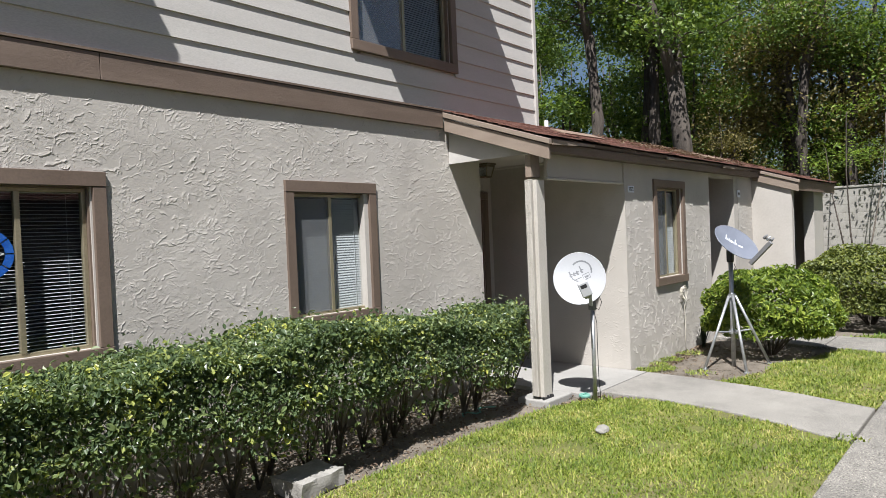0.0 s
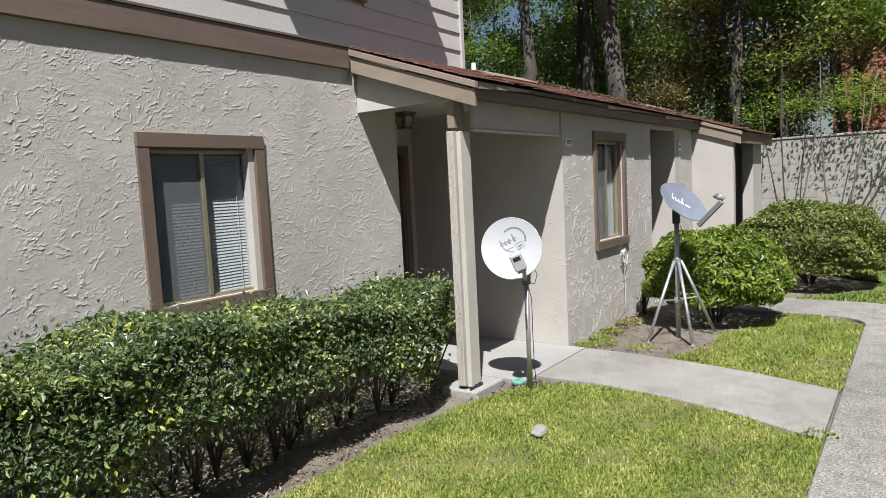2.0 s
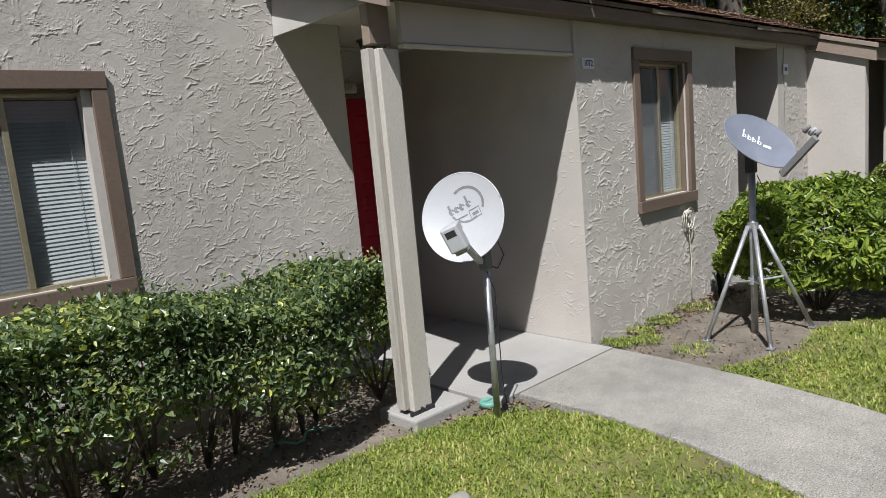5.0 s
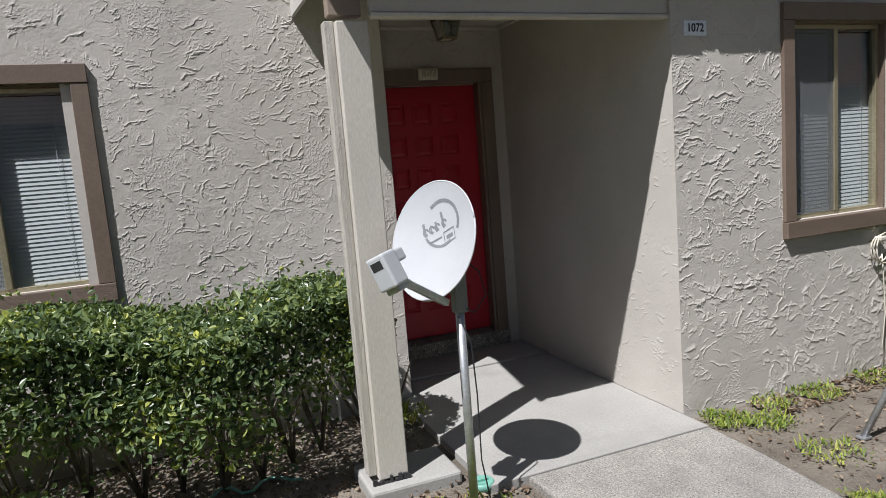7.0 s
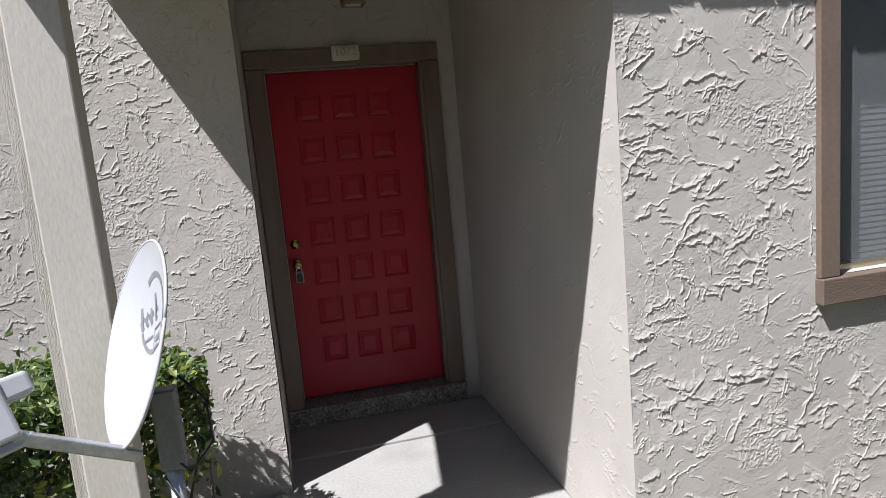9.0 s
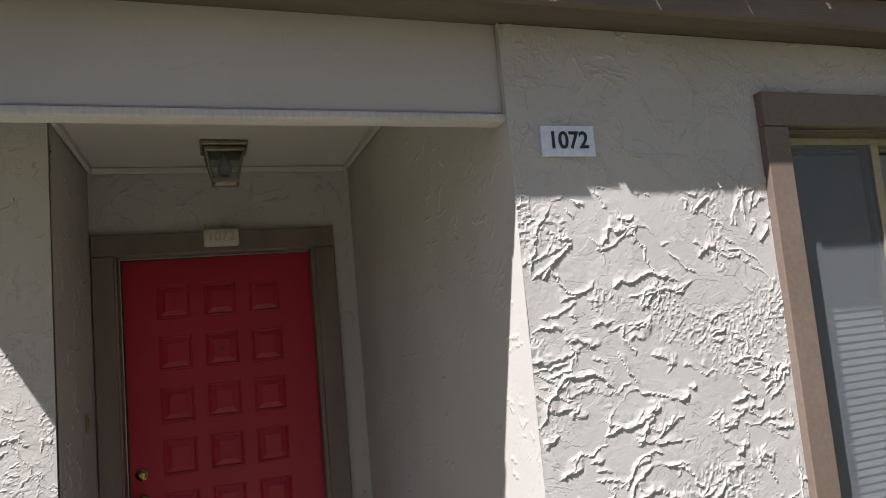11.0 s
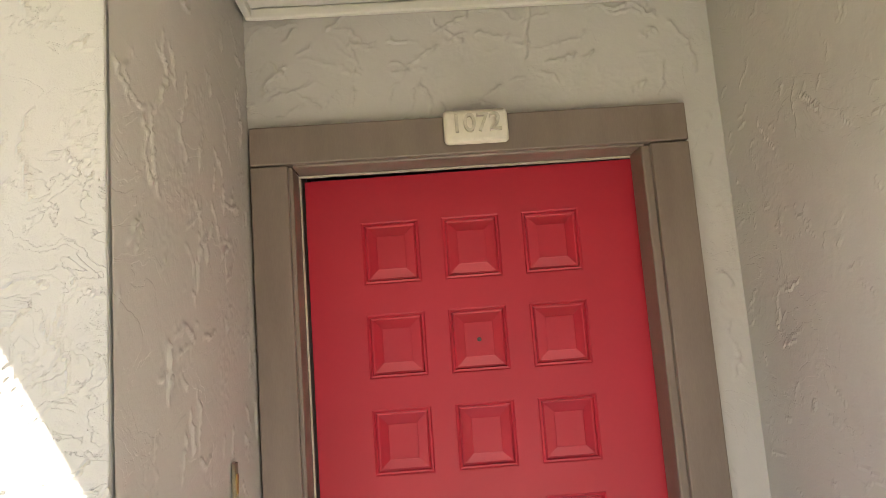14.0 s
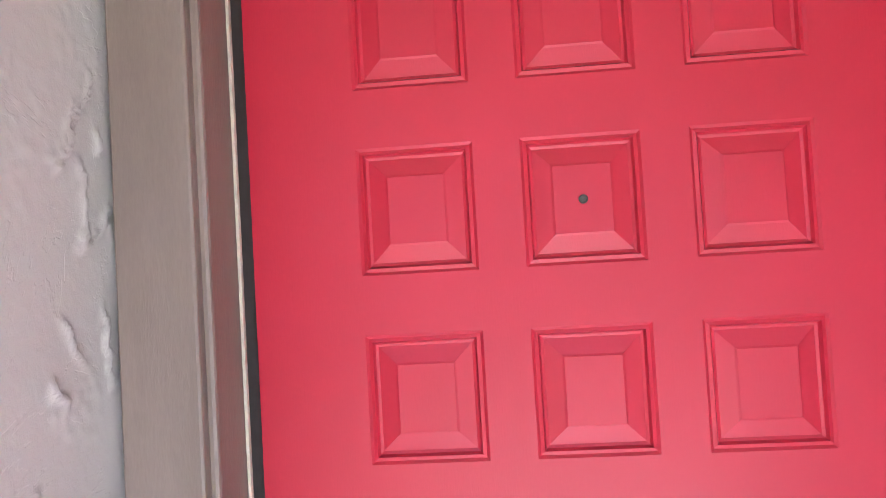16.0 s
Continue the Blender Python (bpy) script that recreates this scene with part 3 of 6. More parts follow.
def grass(name, poly, span, per_m2, size, seed, label, material=None):
    rng = np.random.default_rng(seed)
    x0, x1, y0, y1 = span
    n = int((x1 - x0) * (y1 - y0) * per_m2)
    x, y = rng.uniform(x0, x1, n), rng.uniform(y0, y1, n)
    thin = 0.5 + 0.28 * np.sin(x * 2.3 + 1.3 * np.sin(y * 1.7)) * np.cos(y * 2.9 + 0.7) + 0.22 * np.sin(x * 6.1 + y * 4.7)
    clump = 0.5 + 0.5 * np.sin(x * 17 + 2.1 * np.sin(y * 11)) * np.sin(y * 19 + 1.7 * np.sin(x * 13))
    keep = inside(poly, x, y) & (rng.random(n) < np.clip(0.02 + thin * 1.0 + 0.35 * clump, 0.10, 1))
    for bx, by, br, bare in SPOTS:
        keep &= (np.hypot(x - bx, (y - by) * 1.3) > br * (0.75 + 0.5 * clump)) | (rng.random(n) > bare)
    x, y = x[keep], y[keep]
    n = len(x)
    x, y = x + rng.normal(0, 0.018, n), y + rng.normal(0, 0.018, n)
    ang, lean = rng.uniform(0, math.tau, n), rng.uniform(0.5, 2.3, n)
    ln = size * rng.uniform(0.5, 1.3, n)
    w = ln * 0.12
    dx, dy = np.cos(ang), np.sin(ang)
    base = np.stack([x, y, np.full(n, -0.018)], 1)
    side = np.stack([-dy, dx, np.zeros(n)], 1) * w[:, None]
    mid = base + np.stack([dx * np.sin(lean * 0.5), dy * np.sin(lean * 0.5), np.cos(lean * 0.5)], 1) * (ln * 0.55)[:, None]
    tip = mid + np.stack([dx * np.sin(lean), dy * np.sin(lean), np.cos(lean)], 1) * (ln * 0.5)[:, None]
    v = np.stack([base - side, base + side, mid + side * 0.8, mid - side * 0.8, tip], 1).reshape(-1, 3)
    k = np.arange(n)[:, None] * 5
    f = np.concatenate([k + np.array([[0, 1, 2]]), k + np.array([[0, 2, 3]]), k + np.array([[3, 2, 4]])])
    return tagged(new(name, raw_mesh(name, v, f, material or M_GRASS)), label, "grass", kind="stuff")


grass("grass", LAWNS[0], (1.6, 6.95, 1.93, 4.56), 10500, 0.032, 3, "coarse yellow-green lawn grass")
grass("grass", LAWNS[0], (-2.0, 1.6, 1.93, 4.56), 900, 0.055, 4, "coarse yellow-green lawn grass")
grass("grass", LAWNS[1], (7.5, 10.7, 1.9, 3.6), 6200, 0.036, 5, "coarse yellow-green lawn grass")
grass("grass", LAWNS[2], (8.0, 19.9, -2.6, 4.2), 900, 0.075, 6, "longer green grass before the block wall", M_GRASS_FAR)
# tufts in the bare bed by the wall, along the facade foot and in the walk's joint
for i, (cx, cy, r, n) in enumerate([(8.22, 4.36, 0.13, 420), (8.40, 4.22, 0.13, 300), (8.62, 4.42, 0.12, 300), (8.95, 4.40, 0.16, 420), (9.5, 4.36, 0.18, 420), (8.32, 3.78, 0.16, 320), (6.65, 5.45, 0.16, 420), (6.48, 1.97, 0.10, 160), (6.62, 4.12, 0.12, 120), (5.9, 5.3, 0.25, 200)]):
    ring = np.array(arc(cx, cy, r, 0, 330, 12))
    grass("grass_tuft", ring, (cx - r, cx + r, cy - r, cy + r), n / (4 * r * r) * 1.2, (0.06 if cx < 7 else 0.036) if r < 0.2 else 0.034, 20 + i, "small tuft of green weeds on bare soil")


def litter(name, span, n, size, seed):
    rng = np.random.default_rng(seed)
    x0, x1, y0, y1 = span
    c = np.stack([rng.uniform(x0, x1, n), rng.uniform(y0, y1, n), rng.uniform(-0.042, -0.02, n)], 1)
    me = leaf_cloud(name, c, np.tile((0, 0, 1.0), (n, 1)), size, M_LITTER, rng, 0.5, 0.5, 0, 0.45)
    return tagged(new(name, me), "scattered dry brown fallen leaves", "leaf litter", kind="stuff")


litter("leaf_litter", (1.5, 6.6, 4.62, 5.65), 3200, 0.024, 31)
litter("leaf_litter", (1.5, 6.6, 4.45, 4.75), 320, 0.02, 34)
litter("leaf_litter", (8.1, 10.6, 2.9, 4.48), 900, 0.022, 32)
litter("leaf_litter", (8.5, 10.4, 4.25, 4.49), 700, 0.032, 35)
rng = np.random.default_rng(37)
for _ in range(14):
    tx, ty, ta, tl = rng.uniform(8.3, 9.8), rng.uniform(3.5, 4.4), rng.uniform(0, math.pi), rng.uniform(0.08, 0.32)
    bm = bmesh.new()
    tube(bm, [(-tl / 2, 0, 0.002), (-tl * 0.1, rng.uniform(-0.012, 0.012), 0.006), (tl / 2, rng.uniform(-0.02, 0.02), 0.002)], 0.0035, 5, 0.0015)
    twig = part("fallen_twig", bm, M_TWIG)
    twig.matrix_basis = pose(tx, ty, -0.034, 0, 0, math.degrees(ta))
    tagged(twig, "thin dry brown twig lying on bare soil", "twig", "twigs on the soil bed")
litter("leaf_litter", (6.3, 6.9, 3.95, 4.6), 220, 0.035, 33)


def roof_straw(n, seed):
    rng = np.random.default_rng(seed)
    x = np.concatenate([rng.uniform(8.2, 12.8, n // 2), 10.6 + rng.normal(0, 0.7, n - n // 2)])
    y = EAVE_Y + 0.03 + np.abs(rng.normal(0, 0.5, n))
    c = np.stack([x, y, EAVE_Z + SLOPE * (y - EAVE_Y) + rng.uniform(0.03, 0.065, n)], 1)
    me = leaf_cloud("roof_straw", c, np.tile((0, -0.3, 1.0), (n, 1)), 0.065, M_LITTER, rng, 0.12, 0.5, 0, 0.25)
    return tagged(new("roof_straw", me), "dry brown pine straw lying on the low roof", "leaf litter", kind="stuff")


roof_straw(1000, 36)

# ---- two-storey block ----
WIN = {"w1": (1.50, 2.56, 0.93, 2.235), "w2": (4.04, 5.10, 0.93, 2.235), "w3": (8.83, 9.85, 0.93, 2.31), "w4": (4.86, 6.42, 3.50, 4.85)}


def inner(w, t=0.10):
    return (w[0] + t, w[1] - t, w[2] + t, w[3] - t)


wall_front = thing("wall_front", "grey-beige wall with rough hand-trowelled stucco", "wall", kind="structure")
part("wall_core", boxes(*[(a, b, FAC, FAC + 0.18, c, d) for a, b, c, d in wall_blocks(-7, AL, -0.1, 5.3, [inner(WIN["w1"]), inner(WIN["w2"]), inner(WIN["w4"])])]), M_STUCCO_ROUGH, wall_front)
part("wall_core", boxes((AL - 0.18, AL, FAC + 0.182, BACK + 0.2, -0.1, 3.0)), M_STUCCO_ROUGH, wall_front)
holes = [(WIN[k][0] + 0.03 - 1.3, WIN[k][1] - 0.03 - 1.3, WIN[k][2] + 0.03, WIN[k][3] - 0.03) for k in ("w1", "w2")]
stucco_skin("stucco_coat", (1.3, FAC, 0), (1, 0, 0), 3.86, 2.87, 0.0070, 11, wall_front, holes, density=190, depth=0.0052, slant=0.1, reach=(0.04, 0.20), tails=(0.003, 0.012), wild=0.5, soft=False)
stucco_skin("stucco_coat", (5.16, FAC, 0), (1, 0, 0), AL - 5.16, 2.87, 0.0046, 15, wall_front, density=260, depth=0.0052, slant=0.1, reach=(0.04, 0.20), tails=(0.003, 0.010), wild=0.5, soft=False)
stucco_skin("stucco_coat", (AL, FAC, 0), (0, 1, 0), BACK - FAC, 1.2, 0.010, 12, wall_front, out=(1, 0, 0), paint=M_STUCCO_IN, density=60, depth=0.008, slant=1.4)
stucco_skin("stucco_coat", (AL, FAC, 1.2), (0, 1, 0), BACK - FAC, 1.42, 0.0045, 13, wall_front, out=(1, 0, 0), paint=M_STUCCO_IN, density=95, depth=0.0085, slant=1.4, level=0.35, tails=(0.002, 0.006))
wall_left_end = tagged(part("wall_west", boxes((-7.2, -7.002, FAC, 12.2, -0.1, 5.3)), M_STUCCO_ROUGH), "plain stucco end wall", "wall", kind="structure")
wall_back = tagged(part("wall_back", boxes((-7.2, 15.2, 12.0, 12.2, -0.1, 2.6), (-7.2, 8.05, 12.0, 12.2, 2.604, 5.3)), M_STUCCO_ROUGH), "plain stucco rear wall", "wall", kind="structure")

siding = thing("lap_siding", "off-white painted lap siding boards on the upper storey", "siding", kind="structure")
for i in range(12):
    z = 3.075 + i * 0.195
    w4 = WIN["w4"]
    cuts4 = [(-6.9, 8.03)] if (z + 0.19 < w4[2] + 0.02 or z > w4[3]) else [(-6.9, w4[0] + 0.02), (w4[1] - 0.02, 8.03)]
    for a, b in cuts4:
        bm = bmesh.new()
        vs = [bm.verts.new(p) for p in ((a, FAC - 0.030, z), (b, FAC - 0.030, z), (b, FAC - 0.001, z), (a, FAC - 0.001, z),
                                        (a, FAC - 0.011, z + 0.207), (b, FAC - 0.011, z + 0.207), (b, FAC - 0.001, z + 0.207), (a, FAC - 0.001, z + 0.207))]
        for q in ((0, 1, 5, 4), (1, 2, 6, 5), (2, 3, 7, 6), (3, 0, 4, 7), (0, 3, 2, 1), (4, 5, 6, 7)):
            bm.faces.new([vs[k] for k in q])
        part("siding_board", bm, M_SIDING, siding)
part("corner_board", bevelled(boxes((7.985, 8.045, FAC - 0.045, FAC + 0.08, 3.05, 5.3))), M_SIDING, siding)
tagged(part("wall_upper_east", boxes((7.87, 8.035, FAC + 0.185, 12.0, 2.7, 5.3), (AL + 0.004, 7.866, FAC, FAC + 0.18, 2.65, 5.3), (7.87, 8.035, FAC + 0.001, FAC + 0.183, 2.65, 5.3)), M_SIDING), "off-white side wall of the upper storey", "wall", kind="structure")
band = thing("band_board", "wide brown painted board between the storeys", "trim", kind="structure")
for a, b in ((-6.9, 0.9), (0.903, 2.55), (2.553, 6.12)):
    part("board", bevelled(boxes((a, b, FAC - 0.052, FAC - 0.008, 2.865, 3.05))), M_TRIM_GRAIN, band)
part("drip_cap", boxes((-6.9, 6.12, FAC - 0.062, FAC - 0.002, 3.054, 3.072)), M_TRIM, band)

# unseen upper roof: flush over most of the wall, with two added deep eaves
roof_up = thing("upper_roof", "unseen brown shingled roof of the upper storey with two deep eaves added to shade the siding", "roof", kind="structure")


def sloped(bm, x0, x1, y0, z0, y1, z1, thick):
    vs = [bm.verts.new(p) for p in ((x0, y0, z0), (x1, y0, z0), (x1, y1, z1), (x0, y1, z1), (x0, y0, z0 - thick), (x1, y0, z0 - thick), (x1, y1, z1 - thick), (x0, y1, z1 - thick))]
    for q in ((0, 1, 2, 3), (7, 6, 5, 4), (0, 4, 5, 1), (1, 5, 6, 2), (2, 6, 7, 3), (3, 7, 4, 0)):
        bm.faces.new([vs[k] for k in q])


bm = bmesh.new()
sloped(bm, -7.3, 8.1, FAC - 0.02, 5.42, 9.0, 6.5, 0.11)
sloped(bm, -7.3, 8.1, 9.004, 6.5, 12.4, 5.36, 0.11)
part("roof_deck", bm, M_SHINGLE, roof_up)
# eaves added where their edges throw the two shadow bands on the siding
for a, b in ((-7.3, 2.02), (4.44, 6.60)):
    bm = bmesh.new()
    sloped(bm, a, b, FAC - 0.70, 5.19, FAC - 0.024, 5.42, 0.10)
    part("shade_eave", bm, M_SHINGLE, roof_up)

# ---- low wing with the porches ----
wing = thing("wall_wing", "grey-beige stucco front of the single-storey wing", "wall", kind="structure")
w3i = inner(WIN["w3"])
part("wall_core", boxes(*[(a, b, FRONT, FRONT + 0.18, c, d) for a, b, c, d in wall_blocks(AR, 10.85, -0.1, 2.47, [w3i])]), M_STUCCO_ROUGH, wing)
part("wall_core", boxes((AR, AR + 0.18, FRONT + 0.182, BACK + 0.2, -0.1, 2.7)), M_STUCCO_ROUGH, wing)
part("wall_core", boxes((AR + 0.004, 10.85, FRONT + 0.001, FRONT + 0.179, 2.474, 2.64)), M_STUCCO_ROUGH, wing)
NEAR = 9.35
stucco_skin("stucco_coat", (AR - 0.006, FRONT, -0.05), (1, 0, 0), NEAR - AR + 0.006, 2.525, 0.0036, 21, wing, [(WIN["w3"][0] - AR + 0.036, 9.0, WIN["w3"][2] + 0.08, WIN["w3"][3] + 0.02)],
            paint=M_STUCCO_NEAR, density=180, depth=0.0064, slant=-0.12, reach=(0.05, 0.32), tails=(0.003, 0.014), wild=0.38, soft=False)
stucco_skin("stucco_coat", (NEAR, FRONT, -0.05), (1, 0, 0), 10.85 - NEAR, 2.525, 0.0085, 26, wing, [(-0.1, WIN["w3"][1] - NEAR - 0.03, WIN["w3"][2] + 0.08, WIN["w3"][3] + 0.02)],
            density=160, depth=0.0066, slant=-0.2, reach=(0.05, 0.32), tails=(0.006, 0.02), wild=0.35, soft=False)
stucco_skin("stucco_coat", (AR, FRONT - 0.006, 0), (0, 1, 0), BACK - FRONT, 2.62, 0.0064, 22, wing, out=(-1, 0, 0), paint=M_STUCCO_IN, density=110, depth=0.0034, slant=-0.15, level=0.35, reach=(0.03, 0.16), tails=(0.003, 0.010), wild=0.4, soft=False)
# back of the alcove round the door
part("wall_core", boxes((AL + 0.002, AL + 0.03, BACK, BACK + 0.2, -0.1, 2.65), (7.905, AR - 0.002, BACK, BACK + 0.2, -0.1, 2.65), (AL + 0.03, 7.905, BACK, BACK + 0.2, 2.20, 2.65)), M_STUCCO_ROUGH, wing)
stucco_skin("stucco_coat", (AL + 0.004, BACK - 0.004, 2.262), (1, 0, 0), AR - AL - 0.008, 0.33, 0.004, 23, wing, paint=M_STUCCO_IN, density=85, depth=0.0090, slant=0.1, level=0.3, reach=(0.08, 0.42), tails=(0.002, 0.007))
stucco_skin("stucco_coat", (7.93, BACK - 0.006, 0.0), (1, 0, 0), AR - 7.934, 2.262, 0.005, 24, wing, paint=M_STUCCO_IN, density=120, depth=0.008, slant=1.2, level=0.4)
# farther fronts, porch recess and projection
part("wall_core", boxes((10.67, 10.85, FRONT + 0.182, 6.2, -0.1, 2.66), (10.67, 12.2, 6.204, 6.4, -0.1, 2.9), (12.0, 12.18, FRONT, 6.2, -0.1, 2.66), (12.184, STEPX, FRONT, FRONT + 0.18, -0.1, 2.66)), M_STUCCO_ROUGH, wing)
part("wall_core", boxes((STEPX, STEPX + 0.13, 3.87, 5.8, -0.1, 2.40), (STEPX, STEPX + 0.13, 4.3, 5.8, 2.404, 2.56), (14.48, 15.2, 3.87, 4.05, -0.1, 2.36), (15.02, 15.2, 4.054, 12.0, -0.1, 2.36), (13.064, 15.016, 5.6, 5.8, -0.1, 2.6)), M_STUCCO_ROUGH, wing)
stucco_skin("stucco_coat", (12.184, FRONT, 0), (1, 0, 0), STEPX - 12.184, 2.45, 0.012, 25, wing, density=70, depth=0.010)
part("header", bevelled(boxes((10.85, 12.0, FRONT + 0.01, FRONT + 0.15, 2.43, 2.66)), 0.006), M_STUCCO_ROUGH, wing)
door_far = thing("front_door", "dark closed front door deep in the shaded second porch", "door", (11.42, 6.19, 0))
part("door_leaf", bevelled(boxes((-0.45, 0.45, -0.03, 0.01, 0.05, 2.08))), M_RED, door_far)
part("frame", boxes((-0.56, -0.452, -0.04, 0.01, 0.0, 2.19), (0.452, 0.56, -0.04, 0.01, 0.0, 2.19), (-0.452, 0.452, -0.04, 0.01, 2.084, 2.19)), M_FRAME, door_far)

# header beam across the porch, side panel under the rake, ceiling
beam = thing("porch_beam", "grey-beige painted beam across the porch opening", "beam", kind="structure")
part("beam_board", bevelled(boxes((6.375, AR - 0.002, FRONT + 0.015, FRONT + 0.055, 2.245, 2.50)), 0.006), M_STUCCO_IN, beam)
part("beam_lip", bevelled(boxes((6.375, AR - 0.002, FRONT + 0.003, FRONT + 0.062, 2.222, 2.243)), 0.005), M_POST, beam)
part("beam_top", boxes((6.30, AR, FRONT + 0.02, FRONT + 0.14, 2.504, 2.62)), M_ROOF_UNDER, beam)
panel = thing("porch_side_panel", "two lapped off-white boards closing the porch roof's side", "panel", kind="structure")
for k, (z0, z1) in enumerate(((2.485, 2.66), (2.645, 2.86))):
    bm = bmesh.new()
    y1 = FAC - 0.01
    y0 = 4.66 if k == 0 else 5.05
    vs = [bm.verts.new(p) for p in ((6.235 + 0.012 * k, y0, z0), (6.235 + 0.012 * k, y1, z0), (6.255 + 0.012 * k, y1, z0), (6.255 + 0.012 * k, y0, z0),
                                    (6.245 + 0.012 * k, y0, min(z1, roof_z(y0) - 0.08)), (6.245 + 0.012 * k, y1, z1), (6.265 + 0.012 * k, y1, z1), (6.265 + 0.012 * k, y0, min(z1, roof_z(y0) - 0.08)))]
    for q in ((0, 1, 5, 4), (1, 2, 6, 5), (2, 3, 7, 6), (3, 0, 4, 7), (0, 3, 2, 1), (4, 5, 6, 7)):
        bm.faces.new([vs[k2] for k2 in q])
    part("board", bm, M_SIDING, panel)
ceiling = thing("porch_ceiling", "cream painted flat porch ceiling with a small edge moulding", "ceiling", kind="structure")
part("ceiling_board", boxes((6.28, AR - 0.002, FRONT + 0.145, FAC - 0.002, 2.595, 2.62), (AL + 0.001, AR - 0.002, FAC, BACK - 0.002, 2.595, 2.62)), M_CEIL, ceiling)
for s in ((AL + 0.012, AR - 0.014, BACK - 0.032, BACK - 0.012, 2.565, 2.593), (AL + 0.012, AL + 0.032, FAC, BACK - 0.034, 2.565, 2.593), (AR - 0.034, AR - 0.014, FRONT + 0.17, BACK - 0.034, 2.565, 2.593)):
    part("moulding", bevelled(boxes(s), 0.005), M_CEIL, ceiling)

# post on its pad
post = thing("porch_post", "square off-white boxed wooden porch post, chipped at the foot", "post", (6.285, 4.622, 0.022))
part("pad", bevelled(boxes((-0.13, 0.34, -0.14, 0.22, -0.10, 0.0)), 0.014), M_PORCH, post, "rough concrete footing pad")
part("shaft", bevelled(boxes((-0.064, 0.086, -0.060, 0.05, 0.015, 2.195)), 0.006), M_POST, post)
part("edge_board", bevelled(boxes((-0.108, -0.0645, -0.022, 0.05, 0.03, 2.20)), 0.004), M_POST_GRAIN, post, "board edge with open weathered grain")
part("upper_stub", bevelled(boxes((-0.085, 0.07, -0.02, 0.05, 2.225, 2.45)), 0.004), M_RAKE, post, "narrow tan stub above the post")
rng = np.random.default_rng(5)
for k in range(9):
    bm = bmesh.new()
    a = -0.10 + 0.022 * k
    box(bm, a, a + rng.uniform(0.012, 0.024), -0.075, -0.06, 0.0, rng.uniform(0.008, 0.035))
    part("rotten_chip", bm, M_BLACK, post, "dark rotten wood at the foot")

# ---- porch roof ----
roof = thing("porch_roof", "low pitched red-brown shingle roof with worn curling edge", "roof", kind="structure")
RX0, RX1 = 6.13, 12.90
bm = bmesh.new()
sloped(bm, RX0 + 0.02, 8.04, EAVE_Y + 0.02, EAVE_Z - 0.012, FAC - 0.032, roof_z(FAC - 0.032) - 0.012, 0.035)
sloped(bm, 8.046, RX1, EAVE_Y + 0.02, EAVE_Z - 0.012, 5.80, roof_z(5.80) - 0.012, 0.035)
sloped(bm, 8.046, RX1, 5.804, roof_z(5.80) - 0.012, 12.2, 2.5, 0.035)
sloped(bm, RX1 + 0.004, 15.7, 3.74, roof_z(3.72) - 0.012, 5.80, roof_z(5.80) - 0.012, 0.035)
sloped(bm, RX1 + 0.004, 15.7, 5.804, roof_z(5.80) - 0.012, 12.2, 2.5, 0.035)
part("roof_deck", bm, M_ROOF_UNDER, roof)
rng = np.random.default_rng(8)
for nm, material, xa, xb, ya, yb in (("shingles", M_SHINGLE, RX0, 8.03, EAVE_Y - 0.03, FAC - 0.05), ("shingles", M_SHINGLE, 8.05, RX1, EAVE_Y - 0.03, 5.8), ("shingles", M_SHINGLE, RX1 - 0.02, 15.72, 3.70, 5.8)):
    V, F = [], []
    course = 0
    y = ya
    while y < yb - 0.02:
        x = xa - (0.15 if course % 2 else 0.0)
        while x < xb:
            a, b = max(x, xa), min(x + 0.30, xb)
            if b - a > 0.03:
                jag = rng.uniform(-0.012, 0.012)
                lift = 0.012 + rng.uniform(0, 0.006) + (rng.uniform(0.01, 0.03) if rng.random() < (0.25 if course == 0 else 0.05) else 0)
                y1 = min(y + 0.19, yb)
                k = len(V)
                for yy, dz in ((y + jag, lift), (y1, 0.004)):
                    z = roof_z(yy) + dz
                    V += [(a + 0.003, yy, z), (b - 0.003, yy, z), (b - 0.003, yy, z - 0.007), (a + 0.003, yy, z - 0.007)]
                F += [(k, k + 1, k + 5, k + 4), (k + 1, k + 2, k + 6, k + 5), (k + 2, k + 3, k + 7, k + 6), (k + 3, k, k + 4, k + 7), (k + 3, k + 2, k + 1, k)]
            x += 0.30
        y += 0.145
        course += 1
    piece(nm, raw_mesh(nm, V, F, material), roof, Matrix.Identity(4))
# rake boards at the two open ends, and the loose strip at the eave
for x, y0, y1 in ((RX0, EAVE_Y - 0.01, FAC - 0.055), (RX1 - 0.015, 3.73, 4.48)):
    for nm, up, dn, pr, material in (("rake_trim", -0.022, -0.075, 0.02, M_RAKE), ("rake_board", -0.085, -0.225, 0.0, M_RAKE)):
        bm = bmesh.new()
        vs = [bm.verts.new((xx, yy, roof_z(yy) + dz)) for yy in (y0 + (0.0 if pr else 0.02), y1) for xx in (x - pr, x + 0.03) for dz in (up, dn)]
        for q in ((0, 1, 5, 4), (2, 6, 7, 3), (0, 4, 6, 2), (1, 3, 7, 5), (0, 2, 3, 1), (4, 5, 7, 6)):
            bm.faces.new([vs[k] for k in q])
        part(nm, bevelled(bm, 0.003, 1), material, roof)
